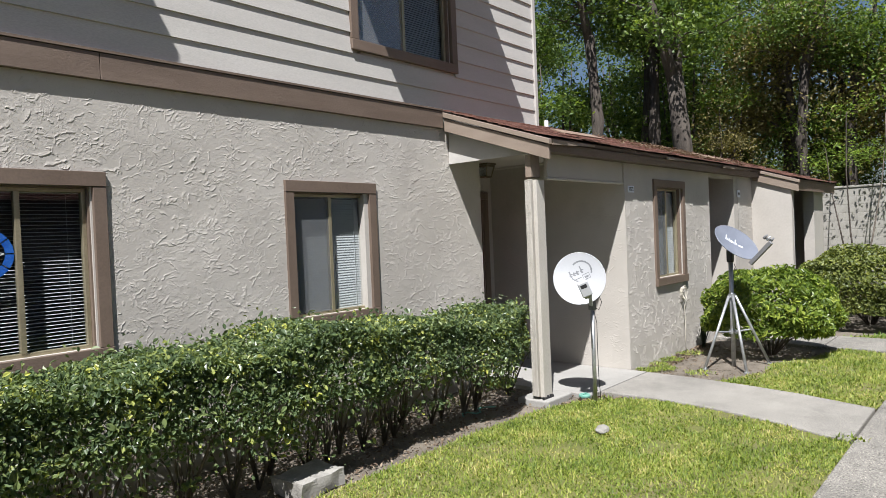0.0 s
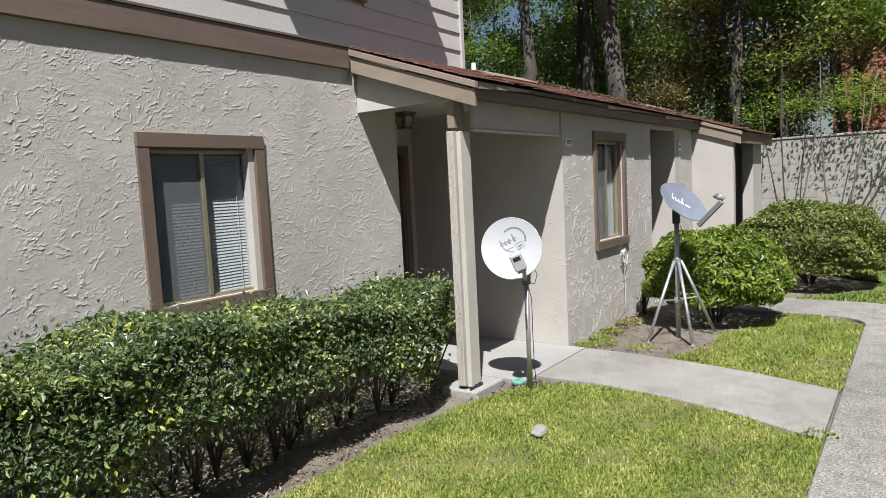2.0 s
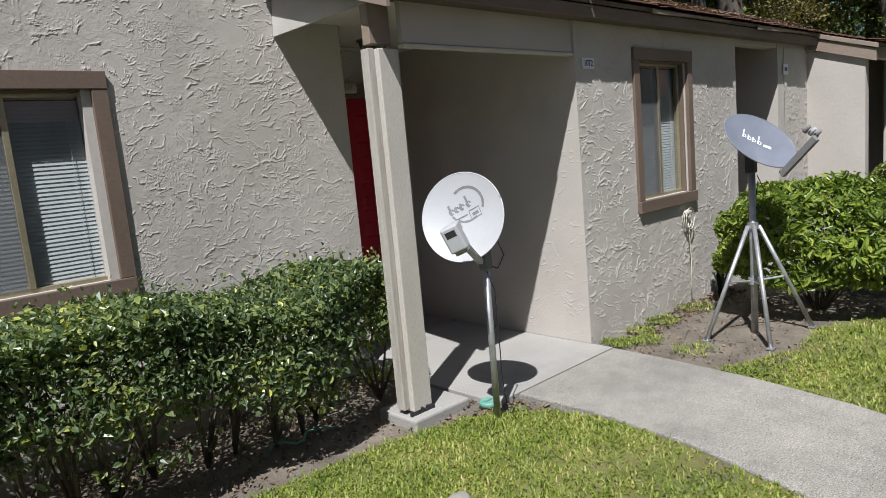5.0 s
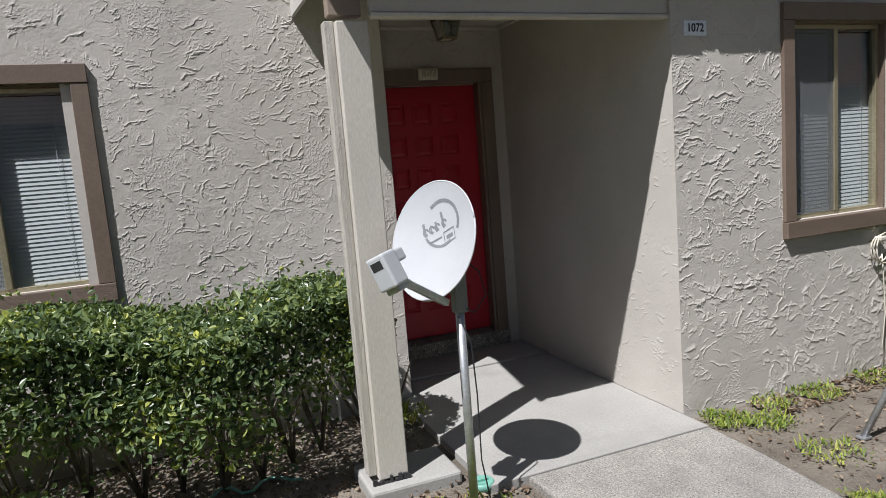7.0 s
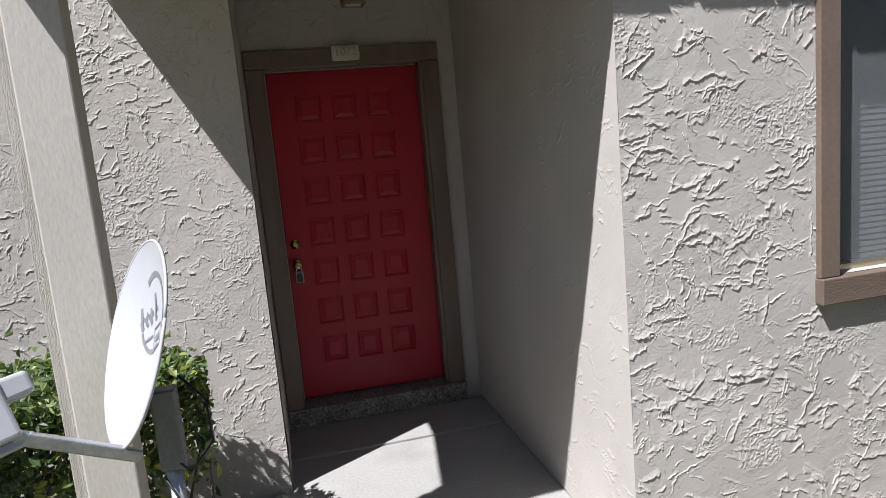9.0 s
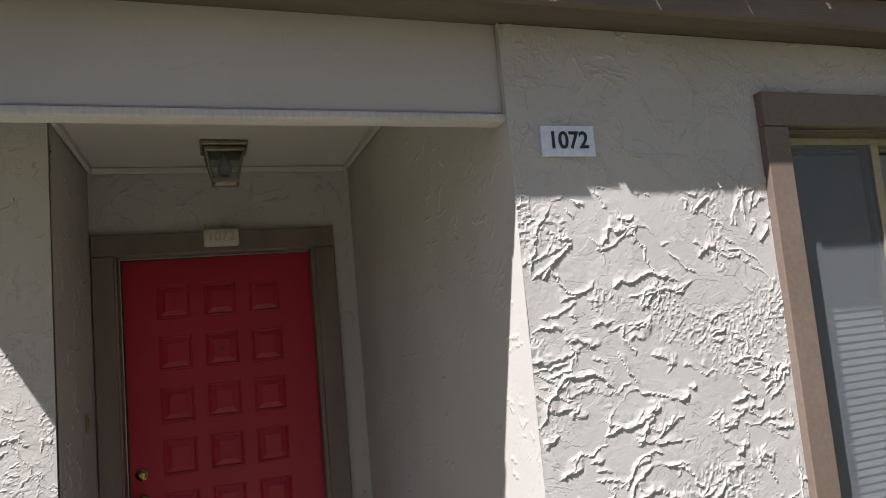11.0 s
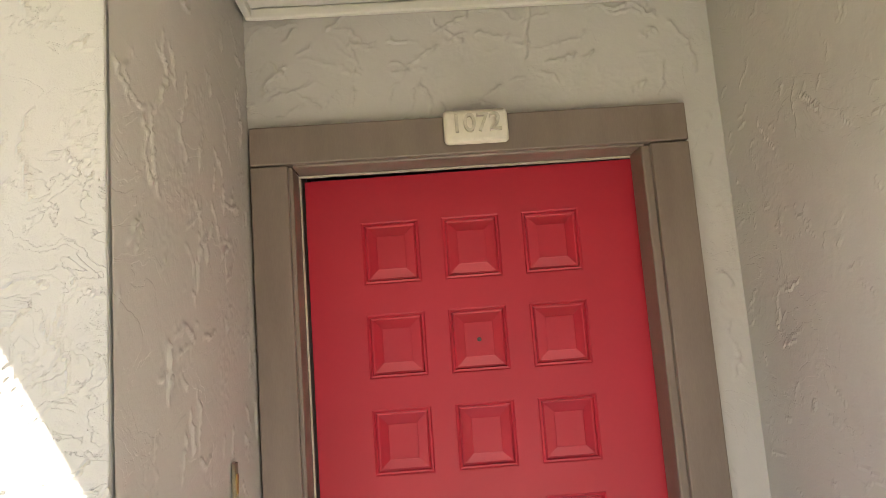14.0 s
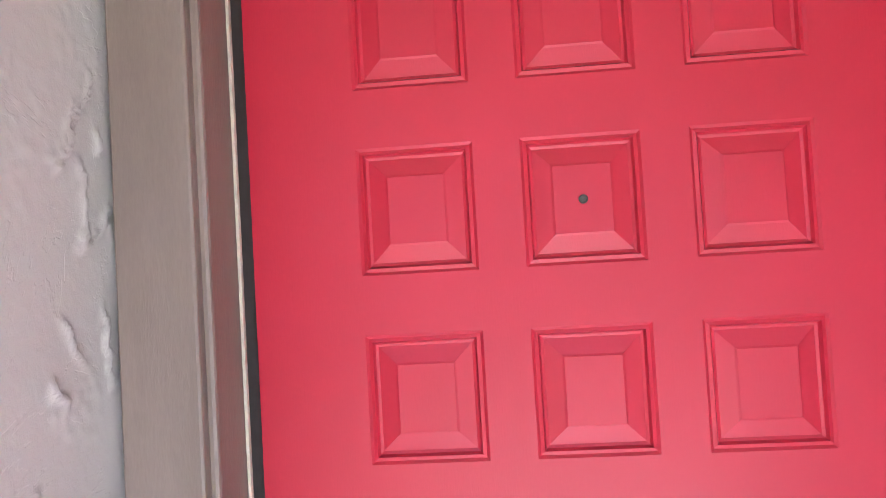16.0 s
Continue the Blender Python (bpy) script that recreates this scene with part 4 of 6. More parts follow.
for x0, x1, y, dz in ((6.17, 7.05, EAVE_Y - 0.015, -0.05), (8.9, 10.4, EAVE_Y - 0.005, -0.03), (11.0, 12.5, EAVE_Y - 0.01, -0.04)):
    bm = bmesh.new()
    vs = [bm.verts.new(p) for p in ((x0, y, EAVE_Z - 0.03), (x1, y + 0.02, EAVE_Z - 0.02), (x1, y + 0.02, EAVE_Z - 0.024 + dz * 0.3), (x0, y, EAVE_Z - 0.03 + dz),
                                    (x0, y + 0.012, EAVE_Z - 0.03), (x1, y + 0.03, EAVE_Z - 0.02), (x1, y + 0.03, EAVE_Z - 0.024 + dz * 0.3), (x0, y + 0.012, EAVE_Z - 0.03 + dz))]
    for q in ((0, 1, 2, 3), (7, 6, 5, 4), (0, 4, 5, 1), (1, 5, 6, 2), (2, 6, 7, 3), (3, 7, 4, 0)):
        bm.faces.new([vs[k] for k in q])
    part("loose_edge_strip", bm, M_RAKE, roof, "bent tan strip coming loose at the eave")
part("fascia", boxes((RX0 + 0.045, RX1 - 0.02, EAVE_Y + 0.03, EAVE_Y + 0.055, EAVE_Z - 0.14, EAVE_Z - 0.055)), M_TRIM_GRAIN, roof)
part("fascia", boxes((RX1 + 0.02, 15.7, 3.76, 3.785, roof_z(3.74) - 0.20, roof_z(3.74) - 0.05)), M_TRIM_GRAIN, roof)
part("soffit", boxes((RX0 + 0.045, RX1 - 0.02, EAVE_Y + 0.057, FRONT + 0.012, 2.478, 2.494)), M_ROOF_UNDER, roof)
bm = bmesh.new()
rod(bm, (8.35, 5.75, 3.05), (8.35, 5.75, 3.19), 0.030, sides=14)
tagged(part("vent_pipe", bm, M_PVC), "short pale vent pipe on the roof", "pipe")
# lifted shingle patches
for i, (x, y) in enumerate(((7.2, 4.62), (10.9, 4.55), (11.6, 4.6))):
    bm = boxes((-0.42, 0.42, -0.10, 0.10, 0.0, 0.012))
    ob = part("loose_shingles", bm, M_SHINGLE_OLD, None)
    ob.matrix_basis = pose(x, y, roof_z(y) + 0.045, 22, 0, 2 * i - 2)
    tagged(ob, "loose weathered shingle strip lifted off the roof", "shingle")
tagged(part("far_porch_beam", boxes((STEPX + 0.134, 14.476, 3.88, 4.02, 2.26, 2.40)), M_RAKE), "tan beam over the far porch", "beam", kind="structure")


# ---- windows ----
def window(name, w, y, label, blind=(0.0, 1.0), sill=0.0, tilt=35, mull=0.5, screen=False, back=0.135):
    x0, x1, z0, z1 = w
    t = 0.10
    win = thing(name, label, "window", kind="structure")
    part("trim_board", bevelled(boxes((x0, x1, y - 0.034, y + 0.012, z1 - t, z1)), 0.003), M_TRIM, win)
    part("trim_board", bevelled(boxes((x0, x0 + t - 0.012, y - 0.030, y + 0.012, z0 + t + 0.002, z1 - t - 0.002)), 0.003), M_TRIM, win)
    part("trim_board", bevelled(boxes((x1 - t + 0.012, x1, y - 0.030, y + 0.012, z0 + t + 0.002, z1 - t - 0.002)), 0.003), M_TRIM, win)
    part("window_sill", bevelled(boxes((x0 - sill * 0.3, x1 + sill * 0.3, y - 0.034 - sill, y + 0.012, z0, z0 + t)), 0.004), M_TRIM_GRAIN, win)
    a, b, c, d = inner(w, t)
    part("jamb_liner", boxes((a, a + 0.012, y + 0.014, y + 0.178, c, d), (b - 0.012, b, y + 0.014, y + 0.16, c, d), (a + 0.012, b - 0.012, y + 0.014, y + 0.16, d - 0.012, d)), M_TRIM, win)
    a, b, d = a + 0.012, b - 0.012, d - 0.012
    fr = 0.025
    part("window_frame", bevelled(boxes((a, a + fr, y + 0.05, y + 0.10, c, d), (b - fr, b, y + 0.05, y + 0.10, c, d), (a + fr, b - fr, y + 0.05, y + 0.10, d - fr, d), (a + fr, b - fr, y + 0.05, y + 0.10, c, c + fr)), 0.002), M_ALU, win)
    mx = a + (b - a) * mull
    part("meeting_rail", bevelled(boxes((mx - 0.017, mx + 0.017, y + 0.038, y + 0.085, c + fr, d - fr)), 0.003), M_ALU, win, "olive bronze aluminium meeting rail")
    for p0, p1, yy in ((a + fr, mx - 0.017, y + 0.062), (mx + 0.017, b - fr, y + 0.076)):
        bm = bmesh.new()
        bm.faces.new([bm.verts.new(p) for p in ((p0, yy, c + fr), (p1, yy, c + fr), (p1, yy, d - fr), (p0, yy, d - fr))])
        g = part("pane", bm, M_GLASS, win)
        g.visible_shadow = False
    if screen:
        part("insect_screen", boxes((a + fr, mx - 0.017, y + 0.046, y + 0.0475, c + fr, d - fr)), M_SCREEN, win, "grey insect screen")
    n = int((d - c - 0.05) / 0.024)
    V, F = [], []
    ca, sa = math.cos(radians(tilt)) * 0.0125, math.sin(radians(tilt)) * 0.0125
    for i in range(n):
        z = c + 0.035 + i * 0.024
        k = len(V)
        V += [(a + 0.006, y + back - ca, z - sa), (b - 0.006, y + back - ca, z - sa), (b - 0.006, y + back, z + 0.0025), (a + 0.006, y + back, z + 0.0025), (b - 0.006, y + back + ca, z + sa), (a + 0.006, y + back + ca, z + sa)]
        F += [(k, k + 1, k + 2, k + 3), (k + 3, k + 2, k + 4, k + 5)]
    bl = thing("window_blind", "white slatted blind behind the window glass", "blind")
    piece("slats", raw_mesh("slats", V, F, M_BLIND), bl, Matrix.Identity(4))
    for u in (0.12, 0.88):
        bm = bmesh.new()
        rod(bm, (a + (b - a) * u, y + back - 0.014, c + 0.02), (a + (b - a) * u, y + back - 0.014, d), 0.0015, sides=5)
        part("cord", bm, M_BLIND, bl)
    part("head_rail", bevelled(boxes((a + 0.004, b - 0.004, y + back - 0.018, y + back + 0.02, d - 0.03, d)), 0.003), M_BLIND, bl)
    # added room box; the unlit interior is put into its dark colour
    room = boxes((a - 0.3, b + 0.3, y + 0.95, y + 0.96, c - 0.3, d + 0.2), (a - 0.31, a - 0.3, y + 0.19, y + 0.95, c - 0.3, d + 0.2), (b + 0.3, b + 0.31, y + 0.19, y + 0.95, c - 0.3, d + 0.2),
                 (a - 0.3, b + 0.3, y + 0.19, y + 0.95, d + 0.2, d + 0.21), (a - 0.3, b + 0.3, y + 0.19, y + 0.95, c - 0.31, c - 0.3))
    tagged(part("room_wall", room, M_DARK), "plain room box behind the window, its dimness put into dark grey colour", "wall", kind="structure")
    return win


window("window_1", WIN["w1"], FAC, "brown-trimmed sliding window with open white blinds", tilt=8)
window("window_2", WIN["w2"], FAC, "brown-trimmed sliding window with closed white blinds", tilt=74, screen=True, back=0.098)
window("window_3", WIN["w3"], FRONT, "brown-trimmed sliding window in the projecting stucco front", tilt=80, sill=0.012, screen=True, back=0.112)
window("window_4", WIN["w4"], FAC - 0.02, "brown-trimmed upper window with white blinds", tilt=62, back=0.11, screen=True)
disc = thing("suncatcher", "round blue glass ornament hung inside the window", "ornament", (1.845, FAC + 0.068, 1.70))
bm = bmesh.new()
for i in range(10):
    a0, a1 = math.tau * i / 10 + 0.03, math.tau * (i + 1) / 10 - 0.03
    vs = []
    for r in (0.115, 0.165):
        for a in (a0, (a0 + a1) / 2, a1):
            vs.append(bm.verts.new((r * math.cos(a), 0, r * math.sin(a))))
    bm.faces.new((vs[0], vs[1], vs[4], vs[3]))
    bm.faces.new((vs[1], vs[2], vs[5], vs[4]))
ex = bmesh.ops.extrude_face_region(bm, geom=bm.faces[:])
bmesh.ops.translate(bm, verts=[g for g in ex["geom"] if isinstance(g, bmesh.types.BMVert)], vec=(0, -0.004, 0))
part("glass_ring", bm, M_BLUE, disc)
bm = bmesh.new()
for k in range(5):
    a = k * math.tau / 5
    rod(bm, (0.11 * math.cos(a), -0.002, 0.11 * math.sin(a)), (0.11 * math.cos(a + math.tau * 0.4), -0.002, 0.11 * math.sin(a + math.tau * 0.4)), 0.003, sides=6)
part("wire_star", bm, M_PVC, disc)

# ---- red front door ----
DX0, DX1, DZ0, DZ1, DY = 6.905, 7.815, 0.14, 2.16, 6.583
frame_d = thing("door_frame", "brown painted wooden door frame with stop moulding", "door frame", kind="structure")
part("casing", bevelled(boxes((AL + 0.012, DX0 - 0.014, BACK - 0.035, BACK + 0.02, 0.012, DZ1 + 0.005)), 0.004), M_FRAME, frame_d)
part("casing", bevelled(boxes((DX1 + 0.014, 7.93, BACK - 0.035, BACK + 0.02, 0.012, DZ1 + 0.005)), 0.004), M_FRAME, frame_d)
part("head_casing", bevelled(boxes((AL + 0.012, 7.93, BACK - 0.037, BACK + 0.02, DZ1 + 0.008, DZ1 + 0.108)), 0.004), M_FRAME, frame_d)
for a, b in ((DX0 - 0.03, DX0 - 0.004), (DX1 - 0.007, DX1 + 0.03)):
    part("stop_moulding", bevelled(boxes((a, b, BACK - 0.018, DY - 0.004, 0.012, DZ1 + 0.005)), 0.005), M_FRAME, frame_d)
    # jamb coloured dark so that the open gap reads as shade
    part("jamb", boxes((a - 0.012, b + 0.012, DY + 0.05, DY + 0.12, 0.012, DZ1 + 0.03)), M_GAP_DARK_PEEP, frame_d)
part("stop_moulding", bevelled(boxes((DX0 - 0.004, DX1 + 0.004, BACK - 0.018, DY - 0.004, DZ1 + 0.002, DZ1 + 0.03)), 0.005), M_FRAME, frame_d)
part("weather_strip", boxes((DX0 - 0.004, DX1 + 0.004, DY - 0.012, DY - 0.004, DZ1 - 0.004, DZ1 + 0.001), (DX0 - 0.003, DX0 + 0.001, DY - 0.012, DY - 0.004, DZ0, DZ1 - 0.005)), M_CREAM_OLD, frame_d, "pale weather strip along the frame")
part("threshold", bevelled(boxes((AL + 0.012, 7.93, BACK - 0.06, DY + 0.1, 0.013, DZ0 - 0.012)), 0.006), M_CONCRETE, frame_d, "worn concrete door sill")
# dark sheet added in place of the unlit hall
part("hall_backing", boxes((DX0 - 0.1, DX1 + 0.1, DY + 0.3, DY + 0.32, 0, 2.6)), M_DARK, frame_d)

door = thing("front_door", "bright red panelled front door, slightly ajar in a brown frame", "door", pose(DX1 - 0.002, DY, DZ0, 0, 0, -1.9))
DW, DH = DX1 - DX0 - 0.006, DZ1 - DZ0 - 0.006
cols = [(-DW + 0.147 + 0.2195 * i, -DW + 0.147 + 0.2195 * i + 0.157) for i in range(3)]
rows_z = [(1.718 - 0.2505 * j, 1.713 - 0.2505 * j + 0.176) for j in range(7)]
xs = sorted({-DW, 0.0} | {c for p in cols for c in p})
zs = sorted({0.0, DH} | {c for p in rows_z for c in p})
bm = bmesh.new()
vg = {(x, z): bm.verts.new((x, 0, z)) for x in xs for z in zs}
for xa, xb in zip(xs, xs[1:]):
    for za, zb in zip(zs, zs[1:]):
        is_panel = any(abs(xa - c[0]) < 1e-6 for c in cols) and any(abs(za - r[0]) < 1e-6 for r in rows_z)
        if not is_panel:
            bm.faces.new((vg[xa, za], vg[xb, za], vg[xb, zb], vg[xa, zb]))
            continue
        prev = [vg[xa, za], vg[xb, za], vg[xb, zb], vg[xa, zb]]
        for ins, dep in ((0.004, 0.0028), (0.009, 0.0012), (0.012, 0.0065), (0.016, 0.0080), (0.038, 0.0024), (0.041, 0.001)):
            nxt = [bm.verts.new((px + sx * ins, dep, pz + sz * ins)) for px, pz, sx, sz in ((xa, za, 1, 1), (xb, za, -1, 1), (xb, zb, -1, -1), (xa, zb, 1, -1))]
            for k in range(4):
                bm.faces.new((prev[k], prev[(k + 1) % 4], nxt[(k + 1) % 4], nxt[k]))
            prev = nxt
        bm.faces.new(prev)
leaf = part("door_leaf", bm, M_RED, door)
part("door_core", boxes((-DW, 0, 0.016, 0.044, 0, DH)), M_RED, door)


def turned(bm, m, prof, sides=20):
    """A turned shape about m's z axis from pairs (radius, height)."""
    rings = [[bm.verts.new(m @ Vector((r * math.cos(k * math.tau / sides), r * math.sin(k * math.tau / sides), h))) for k in range(sides)] for r, h in prof]
    for a, b in zip(rings, rings[1:]):
        for k in range(sides):
            f = bm.faces.new((a[k], a[(k + 1) % sides], b[(k + 1) % sides], b[k]))
            f.smooth = True
    bm.faces.new(rings[0][::-1])
    bm.faces.new(rings[-1])


OUT = pose(0, 0, 0, 90, 0, 0)      # z axis turned towards -y
bm = bmesh.new()
turned(bm, Matrix.Translation((-DW + 0.052, 0, 0.99)) @ OUT, [(0.030, 0), (0.030, 0.006), (0.026, 0.010), (0.017, 0.011), (0.016, 0.017), (0.012, 0.018)])
bolt = part("deadbolt", bm, M_BRASS, door, "round brass deadbolt lock")
part("keyhole", boxes((-DW + 0.0505, -DW + 0.0535, -0.0195, -0.018, 0.983, 0.997)), M_BLACK, bolt)
bm = bmesh.new()
turned(bm, Matrix.Translation((-DW + 0.055, 0, 0.862)) @ OUT, [(0.032, 0), (0.032, 0.005), (0.024, 0.010), (0.012, 0.014), (0.012, 0.030), (0.022, 0.036), (0.027, 0.046), (0.026, 0.058), (0.018, 0.063), (0.006, 0.063)])
knob = part("doorknob", bm, M_BRASS, door, "shiny round brass doorknob")
part("keyhole", boxes((-DW + 0.0535, -DW + 0.0565, -0.0655, -0.0635, 0.855, 0.869)), M_BLACK, knob)
lockbox = thing("key_lockbox", "small black and steel lockbox hanging from the brass doorknob", "lockbox", (DX0 + 0.06, DY - 0.04, DZ0 + 0.80))
part("body", bevelled(boxes((-0.024, 0.024, -0.02, 0.012, -0.04, 0.03)), 0.005), M_GALV, lockbox)
part("face", bevelled(boxes((-0.017, 0.017, -0.024, -0.0195, -0.034, 0.022)), 0.002), M_BLACK, lockbox, "black cover")
bm = bmesh.new()
tube(bm, [(0.017 * math.cos(a), -0.004, 0.026 + 0.042 * math.sin(a)) for a in np.linspace(0, math.pi, 9)], 0.004)
part("shackle", bm, M_GALV, lockbox)
bm = bmesh.new()
turned(bm, Matrix.Translation((-DW + 0.445, 0.0005, 1.552)) @ OUT, [(0.006, 0), (0.006, 0.004), (0.004, 0.005), (0.003, 0.003)], 14)
part("peephole", bm, M_GAP_DARK_PEEP, door, "small steel peephole")
for z in (1.80, 1.0, 0.2):
    bm = bmesh.new()
    rod(bm, (-DW - 0.008, 0.03, z - 0.045), (-DW - 0.008, 0.03, z + 0.045), 0.006, sides=8)
    part("latch_plate", bm, M_BRASS, door)

# house number plaque over the door, and the plate on the front
plaque = thing("house_number_plaque", "small cream plaster plaque with raised number 1072", "house number", (7.376, BACK - 0.038, 2.232))
part("tablet", bevelled(boxes((-0.083, 0.083, -0.022, 0.0, -0.045, 0.045)), 0.012, 3), M_CREAM, plaque)
letters("1072", 0.066, pose(0, -0.025, 0.004, 90, 0, 0), M_CREAM_OLD, plaque, "raised_number", 0.007, 1.0, "", 0.0006)
plate = thing("house_number_plate", "white plate with black number 1072 on the stucco", "house number", pose(8.196, FRONT - 0.012, 2.166, 0, 0, 0))
part("plate", bevelled(boxes((-0.077, 0.077, -0.004, 0.004, -0.040, 0.040)), 0.001, 1), M_PLATE, plate)
letters("1072", 0.062, pose(0, -0.0052, 0, 90, 0, 0), M_BLACK, plate, "number", 0.0008, 0.95, "bold black number", 0.0011)
plate2 = thing("house_number_plate", "small white number plate on the farther stucco front", "house number", (12.2, FRONT - 0.016, 2.19))
part("plate", bevelled(boxes((-0.07, 0.07, -0.004, 0.004, -0.06, 0.06)), 0.001, 1), M_PLATE, plate2)
part("number_bar", boxes((-0.04, 0.04, -0.006, -0.0045, -0.02, 0.02)), M_BLACK, plate2)

# strike plate set in the side wall
strike = thing("latch_plate", "small worn brass plate set in the stucco return wall", "latch", (AL + 0.012, 6.24, 1.44))
part("plate", bevelled(boxes((-0.004, 0.003, -0.012, 0.012, -0.042, 0.042)), 0.001, 1), M_OLDMETAL, strike)
part("slot", boxes((0.0032, 0.005, -0.006, 0.006, -0.02, 0.02)), M_BRASS, strike)

# ceiling lantern: four-sided tapered glass box
lamp = thing("porch_light", "small square tarnished metal ceiling lantern with glass sides", "ceiling light", (7.40, 6.08, 2.593))
part("canopy", bevelled(boxes((-0.10, 0.10, -0.10, 0.10, -0.022, 0.0)), 0.006), M_OLDMETAL, lamp)
part("collar", bevelled(boxes((-0.085, 0.085, -0.085, 0.085, -0.045, -0.024)), 0.005), M_OLDMETAL, lamp)
for sx in (-1, 1):
    for sy in (-1, 1):
        bm = bmesh.new()
        rod(bm, (0.078 * sx, 0.078 * sy, -0.045), (0.052 * sx, 0.052 * sy, -0.165), 0.006, sides=6)
        part("cage_bar", bm, M_OLDMETAL, lamp)
part("bottom_frame", bevelled(boxes((-0.058, 0.058, -0.058, -0.044, -0.178, -0.16), (-0.058, 0.058, 0.044, 0.058, -0.178, -0.16), (-0.058, -0.044, -0.0435, 0.0435, -0.178, -0.16), (0.044, 0.058, -0.0435, 0.0435, -0.178, -0.16)), 0.002, 1), M_OLDMETAL, lamp)
for i in range(4):
    bm = bmesh.new()
    vs = [bm.verts.new(p) for p in ((-0.072, -0.074, -0.047), (0.072, -0.074, -0.047), (0.048, -0.05, -0.16), (-0.048, -0.05, -0.16))]
    bm.faces.new(vs)
    g = part("glass_pane", bm, M_GLASS, lamp)
    g.matrix_basis = pose(0, 0, 0, 0, 0, 90 * i)
g = part("glass_pane", boxes((-0.043, 0.043, -0.043, 0.043, -0.172, -0.169)), M_CREAM, lamp, "frosted bottom glass")
bm = bmesh.new()
turned(bm, Matrix.Translation((0, 0, -0.045)) @ pose(0, 0, 0, 180, 0, 0), [(0.014, 0), (0.015, 0.025), (0.028, 0.05), (0.030, 0.07), (0.022, 0.09), (0.004, 0.098)])
part("bulb", bm, M_DISH_W, lamp, "unlit white bulb")


# ---- satellite dishes ----
def dish_mesh(bm, rx, ry, depth, rings=14, sides=48, back=False):
    off = 0.006 if back else 0.0
    prev = None
    for i in range(rings + 1):
        r = i / rings
        ring = [bm.verts.new((rx * r * math.cos(k * math.tau / sides), ry * r * math.sin(k * math.tau / sides), depth * r * r - off)) for k in range(sides)] if i else [bm.verts.new((0, 0, -off))]
        if prev:
            for k in range(sides):
                q = (prev[0], ring[k], ring[(k + 1) % sides]) if len(prev) == 1 else (prev[k], ring[k], ring[(k + 1) % sides], prev[(k + 1) % sides])
                bm.faces.new(q).smooth = True
        prev = ring
    return prev


def print_arc(bm, rx, ry, depth, cx, cy, r0, r1, a0, a1, squash=1.0, n=14):
    """A printed band on the bowl."""
    def on(x, y):
        return (x, y, depth * ((x / rx) ** 2 + (y / ry) ** 2) + 0.0012)
    row = []
    for i in range(n):
        a = radians(a0 + (a1 - a0) * i / (n - 1))
        row.append([bm.verts.new(on(cx + r * math.cos(a), cy + squash * r * math.sin(a))) for r in (r0, r1)])
    for p, q in zip(row, row[1:]):
        bm.faces.new((p[0], p[1], q[1], q[0]))


def print_bar(bm, rx, ry, depth, x0, x1, y0, y1):
    vs = [bm.verts.new((x, y, depth * ((x / rx) ** 2 + (y / ry) ** 2) + 0.0012)) for x, y in ((x0, y0), (x1, y0), (x1, y1), (x0, y1))]
    bm.faces.new(vs)


def facing(centre, normal, spin=0.0):
    n = Vector(normal).normalized()
    up = (Vector((0, 0, 1)) - n * n.z).normalized()
    right = up.cross(n)
    m = Matrix((right, up, n)).transposed().to_4x4()
    return Matrix.Translation(centre) @ m @ pose(0, 0, 0, 0, 0, spin)


